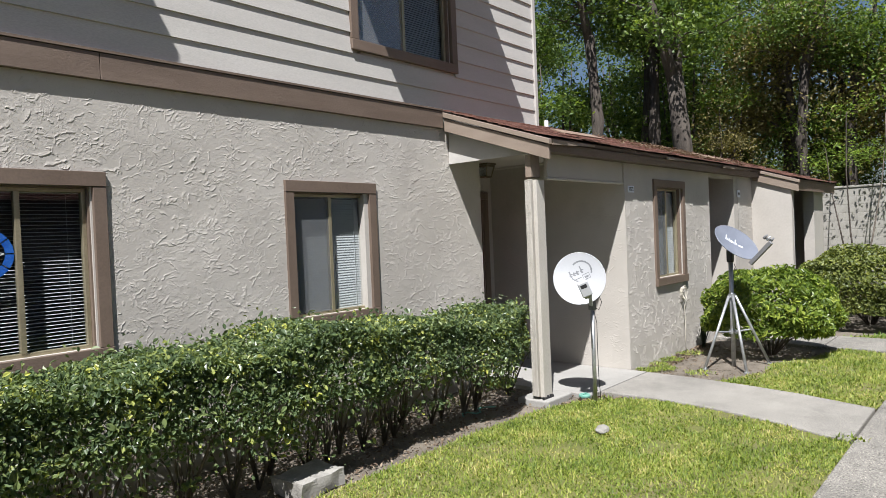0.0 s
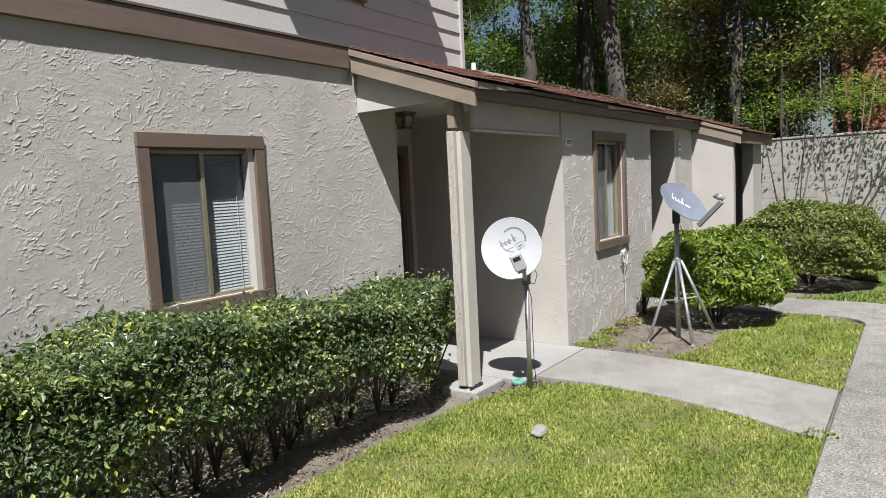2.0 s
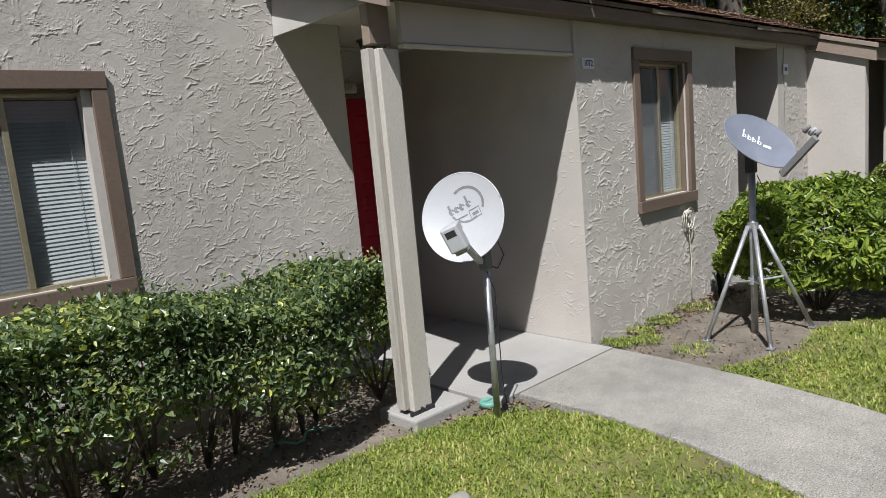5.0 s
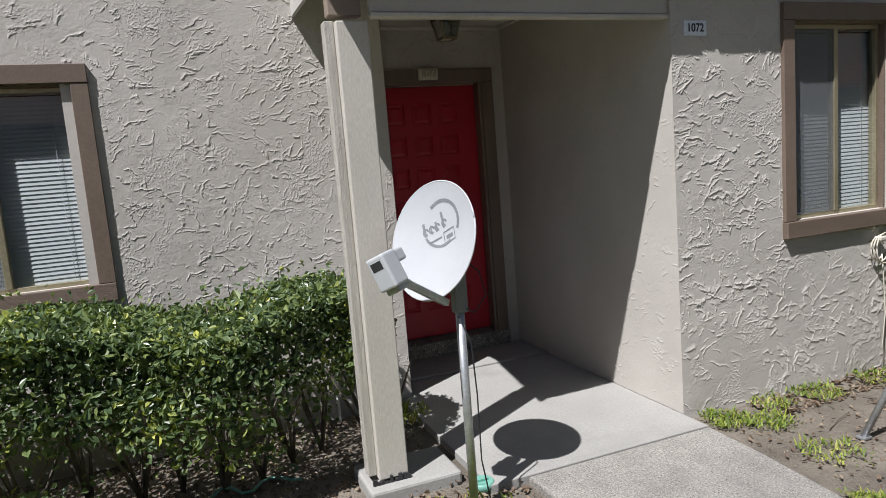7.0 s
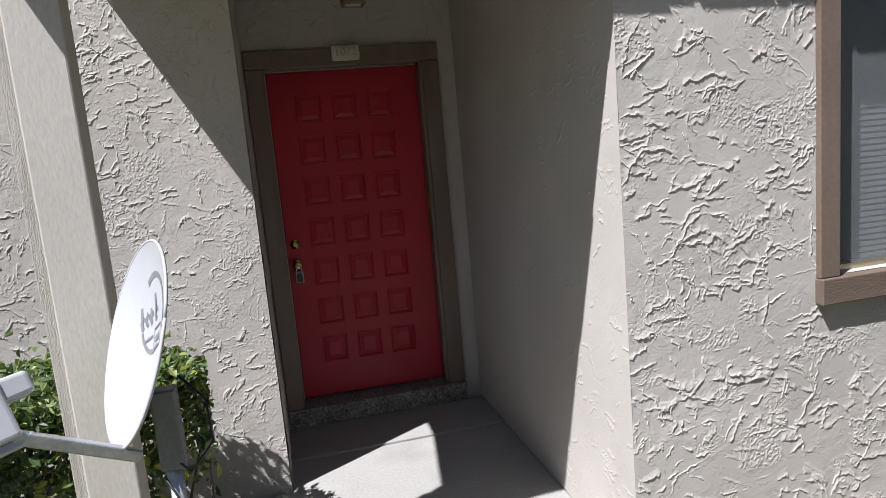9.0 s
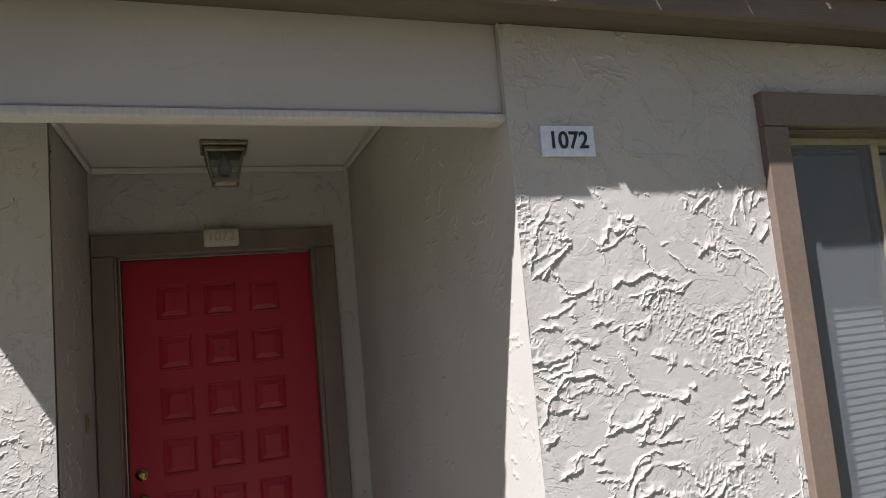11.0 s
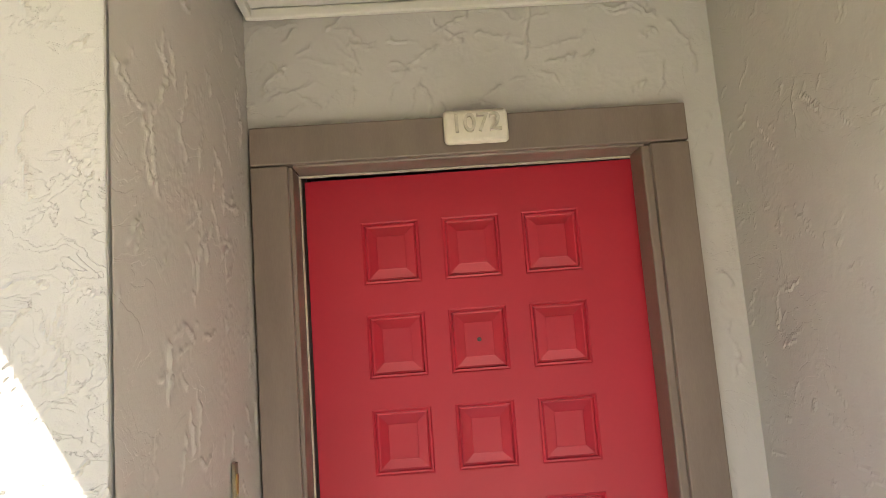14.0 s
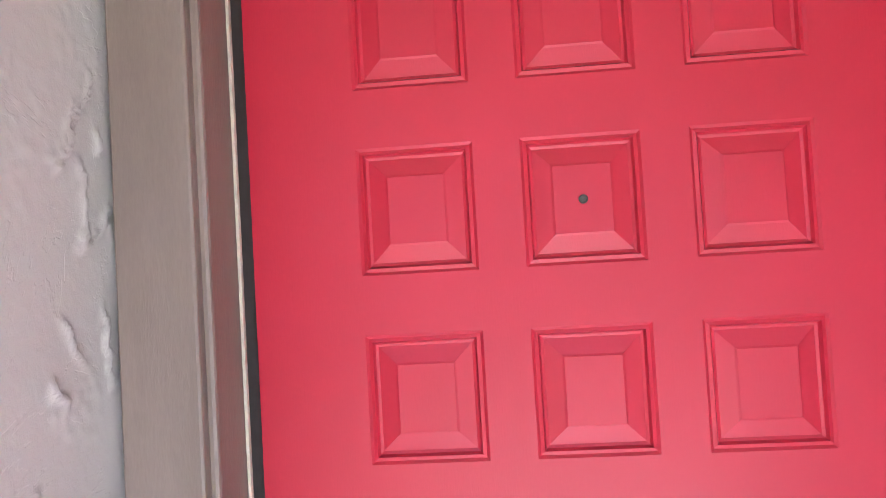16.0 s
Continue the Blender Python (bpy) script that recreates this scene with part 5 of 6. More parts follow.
def satellite_dish(name, label, centre, normal, spin, rx, ry, enamel, ink, foot, single):
    base = Vector(foot)
    d = thing(name, label, "satellite dish", tuple(base))
    inv = Matrix.Translation(-base)
    F = inv @ facing(centre, normal, spin)
    dep = 0.045
    bm = bmesh.new()
    dish_mesh(bm, rx, ry, dep)
    refl = part("reflector", bm, enamel, d)
    refl.matrix_basis = F
    bm = bmesh.new()
    dish_mesh(bm, rx, ry, dep, back=True)
    o = part("reflector_back", bm, M_DISH_BACK if single else enamel, d)
    o.matrix_basis = F
    bm = bmesh.new()
    pts = [(rx * math.cos(a), ry * math.sin(a), dep - 0.003) for a in np.linspace(0, math.tau, 49)]
    tube(bm, pts, 0.0045, 6)
    o = part("rim", bm, enamel, d)
    o.matrix_basis = F
    bm = bmesh.new()
    args = (bm, rx, ry, dep)
    if single:      # maker's mark as plain strokes: a swoosh, four bars, a small box
        print_arc(*args, 0.035, 0.075, 0.074, 0.086, -35, 115, 1.0)
        print_arc(*args, 0.030, 0.085, 0.080, 0.090, 200, 290, 1.0)
        for x, w, h in ((-0.055, 0.024, 0.05), (-0.022, 0.009, 0.034), (0.0, 0.022, 0.036), (0.034, 0.024, 0.058)):
            print_bar(*args, x, x + w * 0.45, 0.06, 0.06 + h)
            print_arc(*args, x + w * 0.4, 0.076, 0.007, 0.015, 0, 300, 1.0, 8)
        for x0, x1, y0, y1 in ((0.03, 0.085, 0.0, 0.004), (0.03, 0.085, 0.042, 0.046), (0.03, 0.033, 0.004, 0.042), (0.082, 0.085, 0.004, 0.042), (0.042, 0.074, 0.014, 0.028), (-0.04, 0.02, 0.03, 0.036)):
            print_bar(*args, x0, x1, y0, y1)
    else:
        for x, h in ((-0.115, 0.075), (-0.075, 0.045), (-0.04, 0.045), (0.0, 0.075)):
            print_bar(*args, x, x + 0.010, -0.01, -0.01 + h)
            print_arc(*args, x + 0.014, 0.008, 0.010, 0.017, -90, 160, 1.0, 8)
        print_bar(*args, 0.045, 0.10, -0.012, 0.012)
    for v in bm.verts:
        if single:
            v.co = Matrix.Rotation(radians(2), 3, 'Z') @ v.co
        x, y = v.co.x * (1.3 if single else 1.1), v.co.y * (1.3 if single else 1.1) - (0.03 if single else -0.01)
        v.co = (x, y, dep * ((x / rx) ** 2 + (y / ry) ** 2) + 0.0012)
    o = part("printed_mark", bm, ink, d)
    o.matrix_basis = F
    return d, F


POLE1 = (6.553, 4.178, -0.03)
dish1, F1 = satellite_dish("satellite_dish", "white round satellite dish on a steel pole in the ground", (6.522, 4.285, 1.205), (-0.87, -0.36, 0.33), 23, 0.255, 0.27, M_DISH_W, M_PRINT, POLE1, True)
bm = bmesh.new()
rod(bm, (0, 0, 0), (0.0, 0.0, 0.98), 0.020, sides=16)
part("pole", bm, M_GALV, dish1, "dull galvanised steel pole", True)
bm = bevelled(boxes((-0.028, 0.032, -0.028, 0.028, 0.93, 1.14)), 0.006)
o = part("mount_bracket", bm, M_DISH_BACK, dish1)
o.matrix_basis = Matrix.Identity(4)
arm_a, arm_b = F1 @ Vector((0.0, -0.285, 0.0)), F1 @ Vector((0.036, -0.245, 0.285))


def bar_between(bm, a, b, w, h):
    a, b = Vector(a), Vector(b)
    q = (b - a).to_track_quat('Y', 'Z').to_matrix().to_4x4()
    bmesh.ops.create_cube(bm, size=1, matrix=Matrix.Translation((a + b) / 2) @ q @ Matrix.Diagonal((w, (b - a).length, h, 1)))


bm = bmesh.new()
bar_between(bm, arm_a, arm_b, 0.034, 0.030)
part("feed_arm", bevelled(bm, 0.004), M_GALV, dish1, "flat grey feed arm")
LN = F1 @ Matrix(((1, 0, 0, 0.012), (0, 0.50, 0.866, -0.185), (0, -0.866, 0.50, 0.325), (0, 0, 0, 1)))
bm = bevelled(boxes((-0.050, 0.050, -0.062, 0.024, -0.082, 0.062)), 0.011, 3)
o = part("feed_horn", bm, M_DISH_W, dish1, "white plastic receiver box")
o.matrix_basis = LN
bm = boxes((-0.043, 0.043, 0.012, 0.085, 0.000, 0.057))
for v in bm.verts:
    if v.co.y > 0.05:
        v.co.x *= 0.86
        v.co.z = 0.012 + (v.co.z - 0.012) * 0.95
part("horn_hood", bevelled(bm, 0.010, 3), M_DISH_W, o)
bm = bmesh.new()
turned(bm, pose(0, 0.060, 0.030, -90, 0, 0), [(0.024, 0), (0.026, 0.024), (0.024, 0.029), (0.004, 0.022)])
h2 = part("horn_mouth", bm, M_DISH_BACK, o)
h2b = part("label_plate", boxes((-0.030, 0.030, -0.0625, -0.0602, 0.004, 0.040)), M_BLACK, o, "small black label")
bm = bevelled(boxes((-0.036, 0.036, -0.045, 0.045, -0.104, -0.079)), 0.006)
o = part("horn_cradle", bm, M_GALV, dish1)
o.matrix_basis = LN
bm = bmesh.new()
tube(bm, [(-0.02, 0.01, 0.97), (0.05, -0.05, 0.93), (0.11, -0.05, 1.0), (0.10, -0.01, 1.10), (0.04, 0.02, 1.16)], 0.0035)
part("cable_loop", bm, M_BLACK, dish1, "black coaxial cable")
bm = bmesh.new()
tube(bm, [(-0.02, -0.03, 0.92), (0.03, -0.03, 0.8), (0.045, -0.02, 0.55), (0.04, -0.025, 0.25), (0.075, -0.02, 0.03)], 0.0035)
part("cable", bm, M_BLACK, dish1, "black coaxial cable")

FOOT2 = (9.02, 3.63, -0.04)
dish2, F2 = satellite_dish("satellite_dish", "grey satellite dish on a galvanised steel tripod", (8.93, 3.55, 1.45), (-0.32, -0.72, 0.60), -38, 0.29, 0.235, M_DISH_G, M_PRINT_W, FOOT2, False)
bm = bmesh.new()
rod(bm, (0, 0, 0.0), (0, 0, 1.33), 0.026, sides=16)
part("mast", bm, M_GALV, dish2, "galvanised mast", True)
for ang in (-45, 152, 215):
    c, s = math.cos(radians(ang)), math.sin(radians(ang))
    bm = bmesh.new()
    rod(bm, (0.045 * c, 0.045 * s, 0.86), (0.45 * c, 0.45 * s, 0.01), 0.017, sides=12)
    leg = part("tripod_leg", bm, M_GALV, dish2, smooth=True)
    part("flattened_foot", bevelled(boxes((0.45 * c - 0.03, 0.45 * c + 0.03, 0.45 * s - 0.025, 0.45 * s + 0.025, 0.0, 0.014)), 0.003), M_GALV, leg)
    bm = bmesh.new()
    rod(bm, (0.02 * c, 0.02 * s, 0.42), (0.25 * c, 0.25 * s, 0.44), 0.010, sides=8)
    part("brace", bm, M_GALV, dish2)
for z in (0.42, 0.86):
    bm = bmesh.new()
    rod(bm, (0, 0, z - 0.025), (0, 0, z + 0.025), 0.042, sides=16)
    part("collar", bm, M_GALV, dish2)
part("mount_bracket", bevelled(boxes((-0.045, 0.03, -0.035, 0.035, 1.27, 1.42)), 0.008), M_BLACK, dish2, "dark mounting bracket")
a2, b2 = F2 @ Vector((0.22, -0.20, 0.0)), F2 @ Vector((0.16, -0.08, 0.44)) + Vector((0.0, 0.0, -0.12))
bm = bmesh.new()
bar_between(bm, a2, b2, 0.035, 0.05)
part("feed_arm", bevelled(bm, 0.005), M_DISH_BACK, dish2, "dark grey feed arm")
for k, u in enumerate((-0.04, 0.0, 0.04)):
    bm = bmesh.new()
    m = Matrix.Translation(b2 + F2.to_3x3() @ Vector((-0.03 + u, 0.05, 0.0))) @ (-F2.to_3x3().col[2]).to_track_quat('Z', 'Y').to_matrix().to_4x4()
    turned(bm, m, [(0.011, -0.03), (0.013, 0.0), (0.018, 0.015), (0.018, 0.03), (0.004, 0.032)], 14)
    part("feed_horn", bm, M_DISH_W if k == 1 else M_DISH_BACK, dish2)
bm = bmesh.new()
tube(bm, [(0.0, -0.04, 1.25), (0.09, -0.06, 1.12), (0.07, -0.02, 0.95), (0.03, -0.01, 1.02), (0.04, -0.03, 1.2)], 0.0035)
part("cable", bm, M_BLACK, dish2)

# ---- small things on the ground and wall ----
hose = thing("coiled_cable", "coil of cream coaxial cable tied under the window sill", "cable", (9.62, FRONT - 0.03, 0.80))
rng = np.random.default_rng(14)
for k in range(3):
    bm = bmesh.new()
    r = 0.075 + 0.012 * k
    tube(bm, [(0.02 * k + r * 0.8 * math.cos(a), -0.012 * k, r * math.sin(a) - 0.02) for a in np.linspace(0.3, 0.3 + math.tau * 0.96, 20)], 0.0045)
    part("coil", bm, M_HOSE, hose)
bm = bmesh.new()
tube(bm, [(0.03, -0.01, -0.06), (0.05, -0.005, -0.2), (0.07, -0.006, -0.45), (0.05, -0.006, -0.65), (0.055, -0.01, -0.84)], 0.0045)
part("tail", bm, M_HOSE, hose)
part("tie", bevelled(boxes((-0.02, 0.05, -0.04, 0.01, 0.03, 0.06)), 0.008), M_HOSE, hose)


def pebble(name, label, category, at, size, seed, material=None):
    rng = np.random.default_rng(seed)
    bm = bmesh.new()
    bmesh.ops.create_icosphere(bm, subdivisions=3, radius=1)
    for v in bm.verts:
        f = 1 + 0.22 * noise.noise(v.co * 1.6 + Vector((seed, 0, 0))) + 0.06 * noise.noise(v.co * 6)
        v.co = Vector((v.co.x * size[0] * f, v.co.y * size[1] * f, max(v.co.z, -0.4) * size[2] * f))
    ob = part(name, bm, material or M_STONE, None, "", True)
    ob.matrix_basis = pose(*at, 0, 0, rng.uniform(0, 180))
    return tagged(ob, label, category)


pebble("stone", "pale flat stone lying on the lawn", "stone", (5.655, 3.63, 0.012), (0.105, 0.055, 0.030), 3)
bm = boxes((-0.20, 0.20, -0.16, 0.16, -0.04, 0.080))
bmesh.ops.subdivide_edges(bm, edges=bm.edges[:], cuts=5, use_grid_fill=True)
for v in bm.verts:
    v.co += Vector((noise.noise(v.co * 9), noise.noise(v.co * 9 + Vector((7, 0, 0))), noise.noise(v.co * 9 + Vector((0, 7, 0))))) * 0.018
paver = part("concrete_block", bm, M_STONE)
paver.matrix_basis = pose(3.45, 4.74, 0, 0, 0, 4)
tagged(paver, "broken grey concrete block beside the hedge", "concrete block")
for at in ((6.68, 4.37, -0.03), (7.19, 0.66, -0.03)):
    cap = thing("cleanout_cap", "small round green plastic cap set in the ground", "pipe cap", at)
    bm = bmesh.new()
    turned(bm, Matrix.Identity(4), [(0.06, 0), (0.06, 0.03), (0.052, 0.038), (0.045, 0.034), (0.02, 0.034)], 24)
    part("lid", bm, M_GREENCAP, cap)
    part("grip", bevelled(boxes((-0.03, 0.03, -0.008, 0.008, 0.03, 0.048)), 0.003), M_GREENCAP, cap)
bm = bmesh.new()
rod(bm, (6.26, 5.60, -0.03), (6.26, 5.60, 0.93), 0.011, sides=12)
bmesh.ops.create_cone(bm, cap_ends=True, segments=12, radius1=0.015, radius2=0.012, depth=0.05, matrix=Matrix.Translation((6.26, 5.60, 0.93)))
tagged(part("standpipe", bm, M_PVC), "thin white plastic riser pipe rising out of the hedge", "pipe")
hose2 = bmesh.new()
tube(hose2, [(5.45 + 0.05 * i, 4.98 + 0.06 * math.sin(i * 1.3), -0.03 + 0.006 * (i % 3)) for i in range(10)], 0.008)
tagged(part("garden_hose", hose2, M_GREENCAP), "teal garden hose lying under the hedge", "hose")


# ---- hedge and shrubs ----
def hedge():
    rng = np.random.default_rng(40)
    hd = thing("hedge", "clipped dark green broadleaf hedge with bare woody stems below", "hedge", (2.5, 5.1, -0.04))
    n = 124000
    x = rng.uniform(-3.0, 6.52, n)
    top = 1.03 - 0.020 * (x - 2.0) - 0.05 * np.clip((x - 5.0) / 1.2, 0, 1) + 0.05 * np.sin(x * 2.1) + 0.035 * np.sin(x * 5.3 + 1)
    # pick a place on the shell: front face, top or back, then sink it a little
    face = rng.random(n)
    depth = np.abs(rng.normal(0, 0.085, n))
    yf, yb = 4.54 + 0.05 * np.sin(x * 3.1) + 0.04 * np.sin(x * 7.7), 5.52 + 0.03 * np.sin(x * 4)
    yf = yf + 0.17 * np.clip((x - 5.8) / 0.35, 0, 1)
    end = np.clip((6.52 - x) / 0.30, 0.10, 1) ** 0.5
    mid = (yf + yb) / 2 + 0.05
    yf, yb = mid - (mid - yf) * end, mid + (yb - mid) * end
    top = top * (0.90 + 0.10 * end)
    low = 0.05 + 0.12 * (0.5 + 0.5 * np.sin(x * 2.7 + 0.5)) + 0.10 * (0.5 + 0.5 * np.sin(x * 6.3))
    zf = low + (top - low) * rng.random(n) ** 0.72
    on_f, on_t = face < 0.50, (face >= 0.50) & (face < 0.86)
    y = np.where(on_f, yf + 0.22 * np.abs(zf / top - 0.62) + depth, np.where(on_t, rng.uniform(yf, yb), yb - depth))
    z = np.where(on_t, top - depth + 0.02, zf)
    z = z + np.where(rng.random(n) < 0.05, rng.uniform(0, 0.13, n), 0)
    # thin patches low down
    hole = np.sin(x * 4.1 + 3 * z) * np.sin(z * 9 + x * 1.3)
    keep = (z > 0.58) | (rng.random(n) < 0.05 + 0.32 * (hole > 0.25) * (z > 0.22) + 0.26 * (z > 0.44))
    c = np.stack([x, y, z], 1)[keep] - np.array((2.5, 5.1, -0.04))
    nr = np.where(on_f[:, None], (0, -0.8, 0.6), np.where(on_t[:, None], (0, -0.1, 1.0), (0, 0.8, 0.5)))[keep]
    piece("foliage", leaf_cloud("foliage", c, nr, 0.035, M_LEAF_HEDGE, rng, 0.54, 0.35, 0, 1.2), hd, Matrix.Identity(4))
    for i in range(46):
        sx = -2.9 + i * 0.205 + rng.uniform(-0.05, 0.05)
        sy = 5.12 + rng.uniform(-0.12, 0.15)
        bm = bmesh.new()
        for _ in range(6):
            ex, ey, ez = sx + rng.uniform(-0.32, 0.32), sy + rng.uniform(-0.42, 0.32), rng.uniform(0.55, 0.92)
            mx = Vector((sx * 0.6 + ex * 0.4 + rng.uniform(-0.06, 0.06), sy * 0.6 + ey * 0.4 + rng.uniform(-0.06, 0.06), ez * 0.45))
            tube(bm, [Vector(p) - Vector((2.5, 5.1, -0.04)) for p in ((sx, sy, -0.04), mx, (min(ex, 6.55), ey, ez))], 0.012, 5, 0.0035)
        part("stem", bm, M_TWIG, hd, "bare grey branching woody stem")



hedge()


def shrub(name, label, centre, rad, height, n, leaf, material, seed, low=0.12, aspect=0.45, flat=0.75):
    rng = np.random.default_rng(seed)
    sh = thing(name, label, "shrub", (centre[0], centre[1], -0.04))
    v = rng.normal(0, 1, (n, 3))
    v /= np.linalg.norm(v, axis=1, keepdims=True)
    v[:, 2] = np.abs(v[:, 2]) * 1.3 - 0.5
    v /= np.linalg.norm(v, axis=1, keepdims=True)
    lump = 1 + 0.07 * np.sin(v[:, 0] * 5 + seed) * np.cos(v[:, 1] * 6 + 2) + 0.05 * np.sin(v[:, 2] * 9 + v[:, 0] * 7)
    r = lump * (1 - np.abs(rng.normal(0, 0.11, n)))
    p = np.sign(v) * np.abs(v) ** flat
    zc = height * 0.45
    c = np.stack([p[:, 0] * rad[0] * r, p[:, 1] * rad[1] * r, zc + p[:, 2] * np.where(p[:, 2] > 0, height - zc, zc - low) * r], 1)
    gap = np.sin(c[:, 0] * 7 + seed) * np.sin(c[:, 1] * 6) * np.sin(c[:, 2] * 8 + 1)
    keep = (gap < 0.42) | (rng.random(n) < 0.35)
    piece("foliage", leaf_cloud("foliage", c[keep], v[keep] + (0, 0, 0.4), leaf, material, rng, aspect, 0.35, 0.0, 0.85), sh, Matrix.Identity(4))
    for _ in range(26):
        a, e = rng.uniform(0, math.tau), rng.uniform(0.4, 0.85)
        tip = Vector((math.cos(a) * rad[0] * e, math.sin(a) * rad[1] * e, rng.uniform(0.3, 0.85) * height))
        bm = bmesh.new()
        tube(bm, [(0.05 * math.cos(a), 0.05 * math.sin(a), 0), (tip.x * 0.4, tip.y * 0.4, tip.z * 0.5), tip], 0.012, 5, 0.003)
        part("stem", bm, M_TWIG, sh)
    return sh


shrub("shrub", "bright green broadleaf shrub beside the tripod dish", (9.98, 3.47), (0.70, 0.84), 1.15, 15000, 0.066, M_LEAF_BRIGHT, 2, 0.05, 0.36, 0.95)
shrub("shrub", "large clipped dome-shaped olive green shrub", (13.35, 2.85), (1.25, 1.02), 1.27, 30000, 0.05, M_LEAF_CLIP, 5, 0.06, 0.55, 0.8)
shrub("shrub", "small loose light green shrub at the lawn's edge", (14.7, -0.80), (0.55, 0.5), 1.2, 4500, 0.08, M_LEAF_BRIGHT, 7, 0.1)
yucca = thing("spiky_plant", "dark spiky plant of upright blades against the stucco", "plant", (10.02, 4.36, -0.03))
rng = np.random.default_rng(9)
for _ in range(14):
    a, ln = rng.uniform(0, math.tau), rng.uniform(0.22, 0.42)
    lean = rng.uniform(0.05, 0.45)
    d = Vector((math.cos(a) * math.sin(lean), min(0.12, math.sin(a) * math.sin(lean)), math.cos(lean)))
    s = Vector((-math.sin(a), math.cos(a), 0)) * 0.016
    bm = bmesh.new()
    vs = [bm.verts.new(p) for p in (-s, s, s * 1.1 + d * ln * 0.5, d * ln, -s * 1.1 + d * ln * 0.5)]
    bm.faces.new(vs)
    bmesh.ops.solidify(bm, geom=bm.faces[:], thickness=0.003)
    part("blade", bm, M_YUCCA, yucca)


# ---- woods behind ----
def tree(name, label, at, height, trunk_r, crown, n, leaf, material, seed, lean=(0, 0), fork=0.45, bark=None, droop=0.3, bottom=0.35):
    """Tapered trunk, forked limbs, and a crown of many small leaves in clumps round the limbs' ends."""
    rng = np.random.default_rng(seed)
    tr = thing(name, label, "tree", (at[0], at[1], -0.045))
    bm = bmesh.new()
    fz = height * fork
    f = Vector((lean[0] * 0.5, lean[1] * 0.5, fz))
    wob = [Vector((rng.uniform(-1, 1), rng.uniform(-1, 1), 0)) * trunk_r * 0.8 for _ in range(3)]
    tube(bm, [(0, 0, 0), f * 0.3 + wob[0], f * 0.65 + wob[1], f], trunk_r, 10, trunk_r * 0.72)
    part("trunk", bm, bark or M_BARK, tr)
    ends = []
    for i in range(3):
        a = rng.uniform(0, math.tau) if i else 1.0
        tip = Vector((lean[0] + math.cos(a) * crown * 0.35, lean[1] + math.sin(a) * crown * 0.35, height * rng.uniform(0.85, 1.0)))
        m1 = f.lerp(tip, 0.4) + Vector((math.cos(a), math.sin(a), 0)) * crown * 0.12
        bm = bmesh.new()
        tube(bm, [f - Vector((0, 0, trunk_r)), f.lerp(m1, 0.5), m1, m1.lerp(tip, 0.5), tip], trunk_r * 0.6, 8, trunk_r * 0.08)
        limb = part("limb", bm, bark or M_BARK, tr)
        bm = bmesh.new()
        for _ in range(7):
            u = rng.uniform(0.1, 0.9)
            p = f.lerp(m1, u * 2) if u < 0.5 else m1.lerp(tip, u * 2 - 1)
            b = rng.uniform(0, math.tau)
            e = p + Vector((math.cos(b), math.sin(b), rng.uniform(-0.1, 0.5))) * crown * rng.uniform(0.35, 0.85)
            tube(bm, [p, p.lerp(e, 0.5) + Vector((0, 0, 0.1 * crown * rng.uniform(-1, 1))), e], trunk_r * 0.16, 5, trunk_r * 0.03)
            ends.append(e)
            ends.append(p.lerp(e, 0.6))
        tagged(part("branchwork", bm, bark or M_BARK, limb), kind="stuff")
    for _ in range(10):
        a, z = rng.uniform(0, math.tau), rng.uniform(bottom, 1.0) * height
        ends.append(Vector((lean[0] * z / height + math.cos(a) * crown * rng.uniform(0.2, 0.95), lean[1] * z / height + math.sin(a) * crown * rng.uniform(0.2, 0.95), z)))
    ends = np.array([tuple(e) for e in ends])
    k = rng.integers(0, len(ends), n)
    c = ends[k] + rng.normal(0, 1, (n, 3)) * np.array((0.17, 0.17, 0.11)) * crown
    piece("crown", leaf_cloud("crown", c, np.tile((0, 0, 1.0), (n, 1)), leaf, material, rng, 0.5, 0.4, droop, 0.9, True), tr, Matrix.Identity(4))
    return tr


WOOD = "woodland tree with dark bark and a loose green crown"
big = tree("tree", "tall oak with a forked dark trunk and a spreading green crown", (20.3, 8.5), 13.5, 0.34, 3.0, 8000, 0.125, M_LEAF_TREE, 51, (0.5, 0.6), 0.46, bottom=0.62)
slim = tree("tree", WOOD, (19.6, 11.1), 13.0, 0.25, 2.4, 8000, 0.12, M_LEAF_TREE, 52, (0.2, 0.1), 0.6, bottom=0.55)
dry = tree("tree", "woodland tree with thin brownish olive foliage", (23.5, 6.4), 10.0, 0.27, 2.9, 9500, 0.12, M_LEAF_DRY, 53, (0.4, -0.4), 0.4, bottom=0.2)
bushy = tree("tree", "young woodland tree with dense green foliage to the ground", (23.0, 9.6), 8.0, 0.14, 2.4, 10500, 0.12, M_LEAF_TREE, 54, (0.1, 0.2), 0.35, bottom=0.08)
tagged(big, group="woods behind the wall")
for ob in (slim, dry, bushy):
    tagged(ob, group="woods behind the wall")
rng = np.random.default_rng(60)
